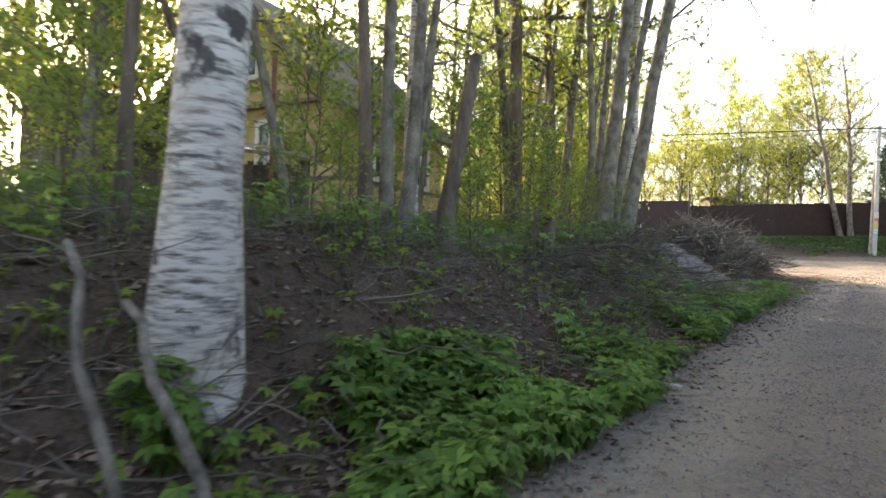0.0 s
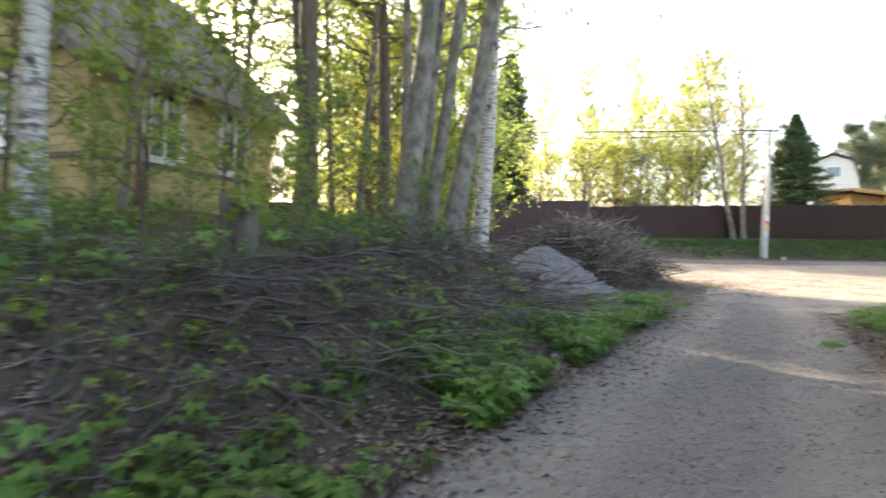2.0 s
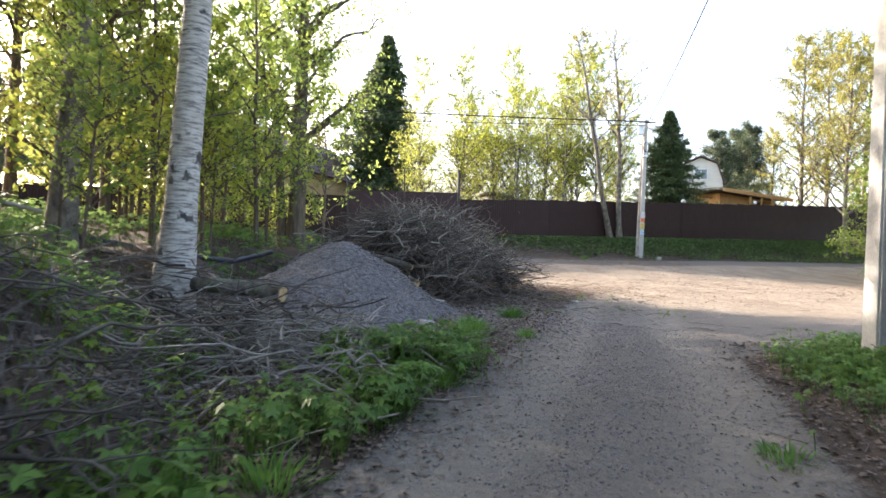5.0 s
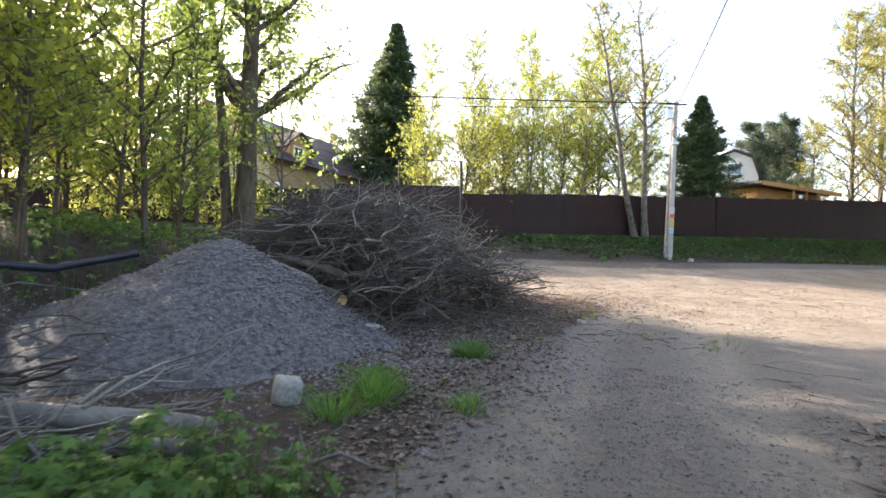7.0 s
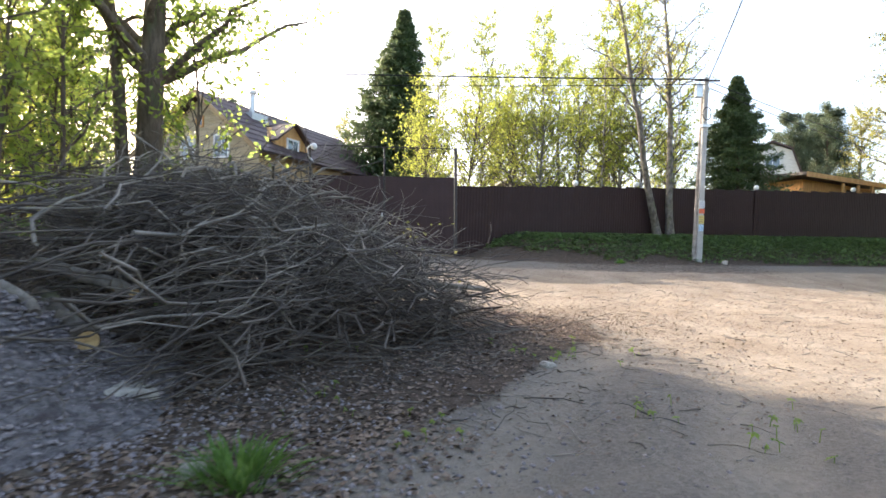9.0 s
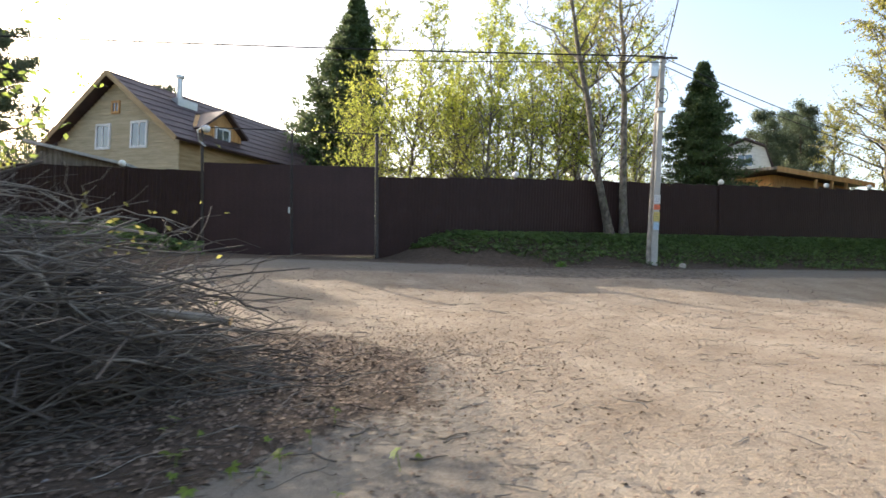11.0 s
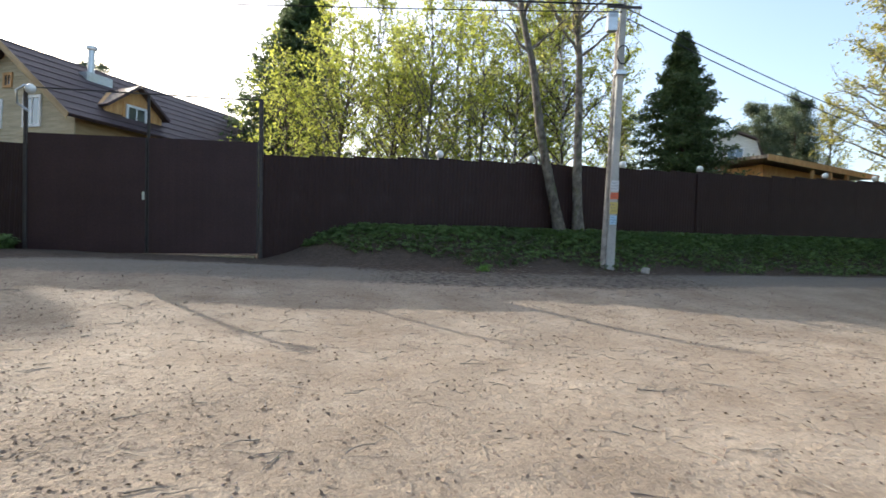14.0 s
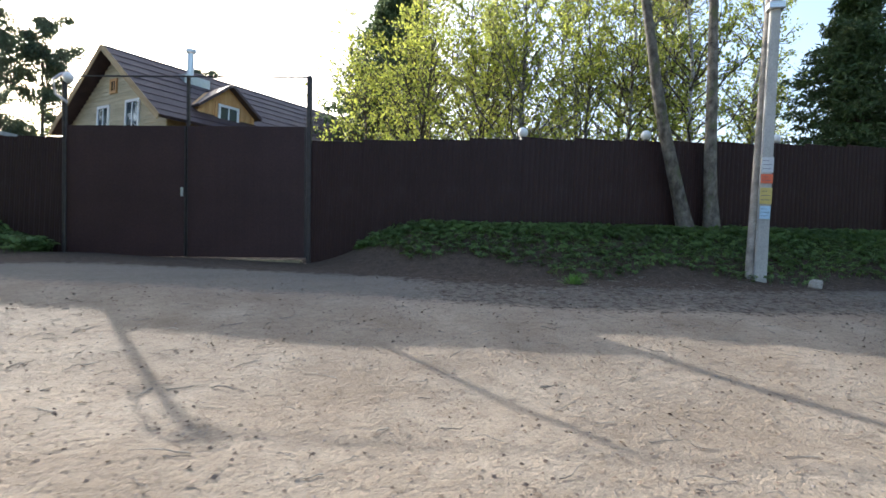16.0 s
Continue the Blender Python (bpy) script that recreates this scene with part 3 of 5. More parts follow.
def picket_fence():
    a, b = Vector((-5.0, -5.29, 0)), Vector((13.95, 6.93, 0))
    run = b - a
    n, ang = 190, math.degrees(math.atan2(run.y, run.x))
    w = run.length / n
    fence = thing("picket_fence", pose(a.x, a.y, land1(a.x, a.y), 0, 0, ang), "dark brown metal picket fence with narrow gaps of light", "fence")
    bm = bmesh.new()
    prof = [(0, 0), (0.12, 0.012), (0.2, 0.012), (0.32, 0.0), (0.68, 0.0), (0.8, 0.012), (0.88, 0.012), (1, 0)]
    pw, h = w * 0.93, 2.0
    for off in (0, 0.003):
        for z in (0, h):
            for px, py in prof:
                bm.verts.new((px * pw, py + off, z + (0.03 * math.sin(px * math.pi) if z else 0)))
    bm.verts.ensure_lookup_table()
    k = len(prof)
    for r0, r1 in ((0, 1), (3, 2), (2, 0), (1, 3)):
        for i in range(k - 1):
            bm.faces.new([bm.verts[j] for j in (r0 * k + i, r0 * k + i + 1, r1 * k + i + 1, r1 * k + i)])
    first = part("picket", bm, "picket_metal", fence)
    for i in range(n):
        p = a + run * (i / n)
        ob = first if i == 0 else new("picket", first.data)
        ob.parent = fence
        bottom = 0.385 - fence.location.z + 0.006 * math.sin(i * 1.9)
        ob.location = (i * w, 0.02 + 0.003 * math.sin(i * 3.1), bottom)
        ob.rotation_euler = (radians(0.4 * math.sin(i * 0.9)), radians(0.25 * math.sin(i * 2.3)), 0)
    for dz in (0.75, 1.95):
        ob = part("rail", boxed(0, run.length, -0.035, 0.0, -0.02, 0.02), "dark_steel", fence)
        ob.location = (0, -0.01, dz - fence.location.z + 0.1)
    for i in range(0, n + 1, 19):
        part("post", boxed(i * w - 0.03, i * w + 0.03, -0.10, -0.04, -0.6, 2.25 - fence.location.z), "dark_steel", fence)
    strip = new("sand_strip", mesh_np("sand_strip", *sand_strip(a, b)))
    strip.data.materials.append(MATS["sand"])
    tagged(strip, "strip of yellow sand along the fence foot", "sand", kind="structure")


def sand_strip(a, b):
    t = np.linspace(0.15, 0.86, 90)
    nrm = unit(np.array([-(b.y - a.y), b.x - a.x]))
    base = np.array([a.x, a.y]) + t[:, None] * np.array([b.x - a.x, b.y - a.y])
    offs = np.array([-0.12, 0.0, 0.12, 0.22, 0.30, 0.38])
    rise = np.array([0.01, 0.03, 0.035, 0.03, 0.012, -0.03]) + 0.014 * np.sin(t * 170)[:, None] * np.array([0, 1, 1, 1, 1, 0])
    P = base[:, None] + nrm * (offs[None, :, None] * (1 + 0.18 * np.sin(t * 40)[:, None, None]))
    Z = land(P[..., 0], P[..., 1]) + rise
    V = np.concatenate([P, Z[..., None]], -1).reshape(-1, 3)
    i, j = np.meshgrid(np.arange(89), np.arange(5), indexing="ij")
    o = (i * 6 + j).ravel()
    return V, np.stack([o, o + 1, o + 7, o + 6], -1)


picket_fence()


def green_fence():
    fence = thing("green_fence", pose(38.0, 13.2, land1(38, 13.2), 0, 0, -55), "low turquoise green ribbed metal fence", "fence")
    for i in range(4):
        ob = part("sheet", rib_sheet(1.14, 1.7, 0.19, 0.02), "green_metal", fence)
        ob.location = (i * 1.15, 0, 0.05)
        part("post", boxed(i * 1.15 - 0.03, i * 1.15 + 0.03, 0.03, 0.09, -0.3, 1.7), "dark_steel", fence)


green_fence()


# ---- poles and wires ----
def pole(x, y, z0, h, w0, w1, tilt, label, turn):
    p = thing("utility_pole", pose(x, y, z0, tilt[0], tilt[1], turn), label, "utility pole")
    bm = bmesh.new()
    d0, d1 = w0 * 0.75, w1 * 0.75
    lo = [bm.verts.new((sx * w0 / 2, sy * d0 / 2, -0.4)) for sx, sy in ((-1, -1), (1, -1), (1, 1), (-1, 1))]
    hi = [bm.verts.new((sx * w1 / 2, sy * d1 / 2, h)) for sx, sy in ((-1, -1), (1, -1), (1, 1), (-1, 1))]
    bm.faces.new(lo)
    bm.faces.new(hi)
    for i in range(4):
        bm.faces.new((lo[i], lo[(i + 1) % 4], hi[(i + 1) % 4], hi[i]))
    bmesh.ops.bevel(bm, geom=[e for e in bm.edges], offset=0.02, segments=2, affect="EDGES")
    part("shaft", bm, "concrete", p)
    return p


def notice(parent, material, z, h, w, y, lines, label, dx=0.0):
    sheet = part("notice", boxed(dx - w / 2, dx + w / 2, y - 0.004, y, z, z + h), material, parent, label)
    for i in range(lines):
        part("text_line", boxed(dx - w * 0.4, dx + w * (0.1 + 0.28 * ((i * 7) % 4) / 3), y - 0.006, y - 0.0045, z + h * (0.9 - 0.8 * (i + 0.5) / max(lines, 1)), z + h * (0.9 - 0.8 * (i + 0.5) / max(lines, 1)) + h * 0.03), "ink", sheet)


near_pole = pole(12.9, 6.92, land1(12.9, 6.92), 8.2, 0.30, 0.19, (0, 0.0), "grey concrete utility pole with paper notices in weeds", -35)
notice(near_pole, "paper_red", 2.27, 0.13, 0.24, -0.1085, 0, "orange-red paper strip")
notice(near_pole, "paper_blue", 1.86, 0.36, 0.24, -0.1105, 7, "pale blue printed notice")
notice(near_pole, "paper_white", 1.42, 0.17, 0.14, -0.1125, 3, "torn white paper scrap", -0.03)
notice(near_pole, "paper_white", 1.15, 0.20, 0.2, -0.1125, 4, "weathered white paper scrap", 0.02)
far_pole = pole(30.1, 22.5, 1.40, 6.9, 0.22, 0.15, (0.3, 0.3), "weathered concrete utility pole with small notices on a verge", -32)
notice(far_pole, "paper_white", 1.98, 0.28, 0.2, -0.096, 3, "white paper notice")
notice(far_pole, "paper_red", 1.78, 0.17, 0.2, -0.097, 2, "red paper notice")
notice(far_pole, "paper_yellow", 1.4, 0.3, 0.2, -0.098, 3, "yellow paper notice")
notice(far_pole, "paper_blue", 1.12, 0.24, 0.18, -0.099, 3, "blue paper notice")
part("meter_box", boxed(-0.42, -0.16, -0.16, 0.02, 6.1, 6.62, bevel=0.02), "zinc", far_pole, "grey metal meter box")
part("bracket", boxed(-0.45, 0.45, -0.11, -0.06, 6.72, 6.78), "dark_steel", far_pole)
part("clamp", boxed(-0.14, 0.14, -0.13, 0.1, 5.0, 5.12, bevel=0.01), "zinc", far_pole)
loop = np.array([[(0.02 + 0.15 * math.sin(a), -0.14, 5.5 + 0.24 * math.cos(a)) for a in np.linspace(0, 6.2, 16)]])
np_part("cable_coil", sticks(loop, np.full((1, 16), 0.018), 5), "cable", far_pole, "black coil of cable")
strut = thing("pole_strut", pose(29.99, 22.62, 1.55, 0, 0.7, 0), "weathered timber prop beside the concrete pole", "pole")
np_part("shaft", sticks(np.array([[(0, 0, -0.3), (0.05, 0.0, 3), (0.1, 0.0, 6.3)]]), np.array([[0.085, 0.075, 0.065]]), 10), "twig_pale", strut)


def wire(a, b, sag, r=0.014):
    t = np.linspace(0, 1, 28)[:, None]
    P = np.array(a) * (1 - t) + np.array(b) * t
    P[:, 2] -= sag * 4 * (t * (1 - t))[:, 0]
    ob = np_part("power_line", sticks(P[None], np.full((1, 28), r), 5), "cable", None)
    tagged(ob, "thin black overhead power line between poles", "power line", "overhead lines")


wire((29.95, 22.3, 8.15), (-22, 51.5, 8.6), 0.5, 0.026)
wire((29.9, 22.3, 7.95), (-22, 51.5, 8.2), 0.75, 0.014)
wire((30.0, 22.3, 8.1), (12.95, 6.92, 8.35), 0.35, 0.016)
wire((30.2, 22.4, 8.15), (75, 20.2, 8.6), 1.5, 0.016)
wire((30.2, 22.4, 7.9), (75, 19.6, 8.2), 1.7, 0.016)
wire((12.95, 6.92, 8.3), (-22, -20, 8.2), 0.4, 0.016)


# ---- houses ----
def sticks_bm(a, b, r):
    bm = bmesh.new()
    h = b[2] - a[2]
    bmesh.ops.create_cone(bm, cap_ends=True, segments=16, radius1=r, radius2=r, depth=h, matrix=Matrix.Translation((a[0], a[1], a[2] + h / 2)))
    return bm


def window(name, parent, x, z, w, h, y, trim="white_paint", mull=1):
    win = part(name, boxed(x - w / 2 + 0.05, x + w / 2 - 0.05, y - 0.03, y + 0.02, z + 0.05, z + h - 0.05), "window_glass", parent, "reflective window pane")
    bm = bmesh.new()
    for x0, x1, z0, z1 in ((x - w / 2 - 0.07, x - w / 2 + 0.05, z - 0.07, z + h + 0.07), (x + w / 2 - 0.05, x + w / 2 + 0.07, z - 0.07, z + h + 0.07),
                           (x - w / 2 + 0.05, x + w / 2 - 0.05, z - 0.07, z + 0.05), (x - w / 2 + 0.05, x + w / 2 - 0.05, z + h - 0.05, z + h + 0.07)):
        box(bm, x0, x1, y - 0.07, y + 0.01, z0, z1)
    for i in range(mull):
        xm = x - w / 2 + w * (i + 1) / (mull + 1)
        box(bm, xm - 0.03, xm + 0.03, y - 0.055, y + 0.005, z + 0.05, z + h - 0.05)
    part("window_trim", bm, trim, win)
    return win


def boards(house, outline_w, z0, z1, step, y, depth, material, gable=None, x_off=0.0):
    """Lapped boards over a wall; gable(z) gives the half width at each height."""
    z = z0
    while z < z1 - 0.02:
        hw = gable(z + step) if gable else outline_w / 2
        if hw < 0.08:
            break
        bm = prism([(x_off - hw, z), (x_off + hw, z), (x_off + hw, z + step - 0.012), (x_off - hw, z + step - 0.012)], -depth)
        ob = part("board", bm, material, house)
        ob.location.y = y
        z += step


def yellow_house():
    # gable towards the lane's start, eave side along the lane
    W, D, z0 = 6.0, 4.3, 1.6
    house = thing("yellow_house", pose(-1.17, 14.07, z0, 0, 0, -43.6), "old yellow boarded gabled house behind bank trees", "house")
    ez, pz = 2.6, 5.35
    part("wall", prism([(-W / 2, -0.6), (W / 2, -0.6), (W / 2, ez), (0, pz), (-W / 2, ez)], D), "yellow_paint", house)

    def half(z):
        return W / 2 if z < ez else W / 2 * (pz - z) / (pz - ez)

    boards(house, W, 0.05, pz, 0.17, 0.0, 0.028, "yellow_paint", half)
    side = part("side_wall", boxed(0, D, -0.028, -0.004, -0.5, ez - 0.05), "yellow_paint", house)
    side.matrix_basis = pose(W / 2, 0, 0, 0, 0, 90)
    z = 0.05
    while z < ez - 0.2:
        part("board", boxed(0.02, D, -0.05, -0.029, z, z + 0.158), "yellow_paint", side)
        z += 0.17
    for x in (1.34, 3.08):
        window("window", side, x, 1.02, 0.72, 1.22, -0.055, "dacha_wall")
    part("trim_board", boxed(0.05, D, -0.075, -0.051, 0.86, 0.95), "old_wood", side)
    part("fascia_board", boxed(-0.4, D + 0.4, -0.47, -0.44, ez - 0.42, ez - 0.27), "old_wood", side, "weathered eave board")
    ang = math.atan2(pz - ez, W / 2)
    L = math.hypot(W / 2, pz - ez) + 0.62
    for s in (-1, 1):
        slope = Matrix.Translation((0, 0, pz + 0.03)) @ Matrix.Diagonal((s, 1, 1, 1)) @ pose(0, 0, 0, 0, math.degrees(ang), 0)
        roof = part("roof", boxed(-0.02, L, -0.5, D + 0.4, 0.0, 0.07), "roof_felt", house, "mossy grey slate roof")
        roof.matrix_basis = slope
        n = 10
        for k in range(n):
            part("slate_course", boxed(k * L / n, (k + 1) * L / n - 0.015, -0.5 - 0.02 * (k % 2), D + 0.4 + 0.02 * (k % 3), 0.072, 0.085 + 0.006 * (k % 2)), "roof_felt", roof)
        verge = part("verge_board", boxed(0, L, -0.54, -0.50, -0.10, 0.08), "old_wood", house, "weathered verge board")
        verge.matrix_basis = slope
    window("window", house, 0.1, 3.35, 0.7, 0.8, -0.03, "dacha_wall")
    window("window", house, 0.9, 1.02, 0.75, 1.22, -0.03, "dacha_wall")
    for xc in (-W / 2, W / 2):
        part("corner_board", boxed(xc - 0.07, xc + 0.055, -0.05, -0.029, 0, ez - 0.1), "yellow_paint", house)
    part("trim_board", boxed(-W / 2, W / 2, -0.055, -0.03, 0.86, 0.95), "old_wood", house)
    part("gable_board", boxed(-W / 2 - 0.1, W / 2 + 0.1, -0.2, -0.03, ez - 0.02, ez + 0.06), "old_wood", house, "weathered skirting board under the gable")


yellow_house()


def rusty_post(x, y, top, label):
    z = land1(x, y)
    post = thing("metal_post", pose(x, y, z), label, "post")
    part("tube", sticks_bm((0, 0, -0.2), (0, 0, top - z), 0.028), "rust", post, smooth=True)
    part("cap", sticks_bm((0, 0, top - z), (0, 0, top - z + 0.02), 0.034), "rust", post, smooth=True)


rusty_post(2.0, 9.2, 3.3, "thin rusty pipe post before the yellow house")
rusty_post(-0.23, 6.16, 3.1, "thin rusty pipe post between the bank trees")


def old_shed():
    x0, y0 = -2.75, 9.1
    shed = thing("shed", pose(x0, y0, land1(x0, y0), 0, 0, 4), "sagging grey weathered plank shed behind the trees", "shed")
    shed.scale = (0.8, 0.8, 0.8)
    W, H = 2.3, 1.75
    part("wall", prism([(-W / 2, -0.3), (W / 2, -0.3), (W / 2, H - 0.5), (-0.5, H + 0.55), (-W / 2, H)], 2.4), "old_wood", shed)
    for i in range(15):
        x = -W / 2 + W * i / 15
        top = H + 0.5 - abs(x + 0.5) * 0.62
        if 8 <= i <= 10:
            continue
        part("plank", boxed(x + 0.008, x + W / 15 - 0.008, -0.035 - 0.01 * (i % 3), -0.004, -0.2 + 0.05 * (i % 2), top - 0.05 * (i % 3)), "old_wood", shed)
    for s, L, ang in ((1, 2.0, 32), (-1, 0.85, 40)):
        roof = part("roof", boxed(0, L, -0.35, 2.6, 0, 0.06), "roof_felt", shed, "sagging felt roof")
        roof.matrix_basis = Matrix.Translation((-0.5, 0, H + 0.6)) @ (Matrix.Diagonal((s, 1, 1, 1)) @ pose(0, 0, 0, 0, ang, 0))
    # dark slab paints the shade inside the open doorway
    part("dark_doorway", boxed(0.08, 0.54, -0.03, -0.003, 0, 1.2), "bark_dark", shed, "dark panel for the shade inside the open doorway")
    lx, ly = -0.35, 8.45
    run = thing("lattice_fence", pose(lx, ly, land1(lx, ly), 0, 0, 6), "dark wooden lattice screen under a low board roof", "fence")
    w, h = 1.05, 0.95
    for i in range(-6, 9):
        for s in (1, -1):
            # diagonal slats cut to the screen's frame
            c = i * 0.13
            x_lo, x_hi = max(0.0, c), min(w, c + h)
            if x_hi - x_lo < 0.12:
                continue
            a = (x_lo, x_lo - c) if s > 0 else (w - x_lo, x_lo - c)
            b = (x_hi, x_hi - c) if s > 0 else (w - x_hi, x_hi - c)
            ln = math.hypot(b[0] - a[0], b[1] - a[1])
            slat = part("slat", boxed(0, ln, -0.008, 0.008, -0.02, 0.02), "bark_dark", run)
            slat.matrix_basis = Matrix.Translation((a[0] - w / 2, 0.012 * s, a[1])) @ pose(0, 0, 0, 0, -math.degrees(math.atan2(b[1] - a[1], b[0] - a[0])), 0)
    for x in (-w / 2, w / 2):
        part("post", boxed(x - 0.05, x + 0.05, -0.05, 0.05, -0.3, 1.05), "old_wood", run)
    part("backing", boxed(-w / 2 + 0.06, w / 2 - 0.06, 0.3, 0.34, -0.1, 0.95), "bark_dark", run)
    roof = part("roof", boxed(-1.9, 0.75, -0.25, 0.9, 0, 0.05), "old_wood", run, "low weathered board roof")
    roof.matrix_basis = pose(0, 0, 1.08, 14, 3, 0)


old_shed()


def log_house():
    ax, ay, az = 14.5, 44.9, 10.25
    ang = 38.0
    house = thing("log_house", pose(ax, ay, 2.0, 0, 0, ang - 90), "timber house with brown gabled roof behind the gate", "house")
    # local: x across the gable, y back along the ridge
    W, ez, pz, D = 9.2, 4.9, az - 2.0, 14.0
    part("wall", prism([(-W / 2, -1), (W / 2, -1), (W / 2, ez), (0, pz - 0.15), (-W / 2, ez)], D), "log_wall", house)

    def half(z):
        return W / 2 if z < ez else W / 2 * (pz - 0.15 - z) / (pz - 0.15 - ez)

    boards(house, W, 2.4, pz - 0.1, 0.18, 0.0, 0.06, "log_pale", half)
    rise = math.degrees(math.atan2(pz - ez, W / 2))
    L = math.hypot(W / 2, pz - ez) + 0.6
    for s in (1, -1):
        roof = part("roof", boxed(0, L, -0.7, D + 0.5, 0, 0.14), "roof_brown", house, "dark brown tile roof")
        roof.matrix_basis = Matrix.Translation((0, 0, pz)) @ Matrix.Diagonal((s, 1, 1, 1)) @ pose(0, 0, 0, 0, rise, 0)
        for k in range(9):
            course = part("tile_course", boxed(0.2 + k * L / 9, 0.23 + k * L / 9, -0.7, D + 0.5, 0.14, 0.165), "roof_brown", roof)
        verge = part("verge_board", boxed(0, L, -0.74, -0.70, -0.12, 0.16), "log_wall", house, "pale timber verge board")
        verge.matrix_basis = Matrix.Translation((0, 0, pz)) @ Matrix.Diagonal((s, 1, 1, 1)) @ pose(0, 0, 0, 0, rise, 0)
    window("window", house, 1.8, 4.4, 1.1, 1.3, -0.06)
    window("window", house, -0.9, 4.4, 1.0, 1.25, -0.06)
    window("window", house, 0.0, 6.3, 0.5, 0.55, -0.06, "hut_wood")
    # a gabled dormer on the camera-side slope
    dormer = part("dormer", boxed(0, 2.4, -1.0, 1.0, 0, 1.25), "log_wall", house)
    dormer.matrix_basis = pose(1.6, 3.2, 4.4) @ Matrix.Diagonal((1, 1.35, 1.2, 1))
    front = part("dormer_front", prism([(-1.1, -0.3), (1.1, -0.3), (1.1, 1.1), (0, 1.95), (-1.1, 1.1)], 2.2), "hut_wood", house, "orange wooden dormer front")
    front.matrix_basis = pose(4.2, 3.2, 4.4, 0, 0, 90) @ Matrix.Diagonal((1.4, 1, 1.25, 1))
    for s in (1, -1):
        r2 = part("dormer_roof", boxed(0, 1.7, -0.35, 3.2, 0, 0.1), "roof_brown", house)
        r2.matrix_basis = pose(4.25, 3.2, 6.86, 0, 0, 90) @ Matrix.Diagonal((s * 1.3, 1, 1.1, 1)) @ pose(0, 0, 0, 0, 38, 0)
    win_holder = part("window_board", boxed(-0.7, 0.7, -0.05, -0.004, -0.1, 1.3), "hut_wood", house)
    win_holder.matrix_basis = pose(4.2, 3.2, 4.75, 0, 0, 90)
    window("window", win_holder, 0, 0.0, 1.0, 1.15, -0.055)
    chim = part("chimney", sticks_bm((0.9, 3.2, pz - 1.1), (0.9, 3.2, pz + 0.75), 0.17), "zinc", house, "shiny metal chimney pipe")
    part("chimney_cap", sticks_bm((0.9, 3.2, pz + 0.82), (0.9, 3.2, pz + 0.98), 0.26), "zinc", chim)
    part("roof_flashing", boxed(0.35, 1.6, 2.5, 3.9, pz - 1.25, pz - 0.55), "zinc", chim)
    veranda = part("veranda_roof", boxed(-5.5, 2.2, -2.6, 0.0, 2.15, 2.3), "roof_brown", house)
    part("canopy", boxed(-5.0, 3.2, -2.2, -0.1, 1.4, 2.1), "log_wall", house)


log_house()


def white_dacha():
    house = thing("white_dacha", pose(65.3, 41.2, 6.3, 0, 0, -57), "pale summer house with a gambrel roof beyond the fence", "house")
    W = 7.0
    house.scale = (0.66, 0.66, 0.66)
    out = [(-W / 2, -8), (W / 2, -8), (W / 2, 6.2), (2.5, 9.2), (0, 10.3), (-2.5, 9.2), (-W / 2, 6.2)]
    part("wall", prism(out, 8.0), "dacha_wall", house)
    for (x0, z0), (x1, z1) in (((W / 2 + 0.35, 5.8), (2.5, 9.35)), ((2.5, 9.35), (0, 10.45)), ((0, 10.45), (-2.5, 9.35)), ((-2.5, 9.35), (-W / 2 - 0.35, 5.8))):
        part("roof", prism([(x0, z0), (x0, z0 + 0.22), (x1, z1 + 0.22), (x1, z1)], 8.8), "roof_brown", house).location.y = -0.5
    window("window", house, 0.1, 6.6, 1.9, 1.7, -0.02)
    part("gutter_board", boxed(-W / 2, W / 2, -0.10, -0.02, 5.3, 5.5), "paper_white", house)


white_dacha()


def orange_hut():
    hut = thing("orange_hut", pose(46.2, 25.6, 3.45, 0, 0, -9), "small orange timber hut with a flat mono-pitch roof", "hut")
    hut.scale = (0.85, 0.85, 0.95)
    part("wall", prism([(-3.6, -3), (3.2, -3), (3.2, 2.55), (-3.6, 2.75)], 3.2), "hut_wood", hut)
    for i in range(24):
        part("plank", boxed(-3.6 + i * 0.283 + 0.006, -3.6 + (i + 1) * 0.283 - 0.006, -0.03, -0.003, 1.0, 2.52), "hut_wood", hut)
    roof = part("roof", boxed(-4.4, 4.2, -0.9, 3.7, 0, 0.16), "old_wood", hut, "weathered flat board roof")
    roof.matrix_basis = pose(0, 0, 2.78, 2, 1.6, 0)
    part("fascia", boxed(-4.4, 4.2, -0.93, -0.9, -0.1, 0.17), "hut_wood", roof)
    # no real opening: a dark slab on the planks paints the porch shade
    part("porch_opening", boxed(0.4, 1.7, -0.05, -0.032, 1.0, 2.4), "bark_dark", hut, "dark panel for the shade in the porch opening")
    for x in (0.4, 1.7, -1.0):
        part("post", boxed(x - 0.07, x + 0.07, -0.85, -0.72, -1.0, 2.62), "hut_wood", hut)


orange_hut()


def small_roof(x, y, z, ang, w, label):
    hut = thing("shed", pose(x, y, z, 0, 0, ang), label, "shed")
    part("wall", prism([(-w / 2, -3), (w / 2, -3), (w / 2, 1.5), (-w / 2, 2.0)], 2.5), "old_wood", hut)
    part("roof", prism([(-w / 2 - 0.3, 2.05), (w / 2 + 0.3, 1.45), (w / 2 + 0.3, 1.55), (-w / 2 - 0.3, 2.15)], 3.0), "concrete", hut, "pale sheet roof").location.y = -0.25


small_roof(30.6, 32.2, 3.2, -20, 4.0, "low grey shed roof showing over the fence")
small_roof(13.6, 33.0, 2.6, -18, 2.6, "small shed with a pale sheet roof over the fence")


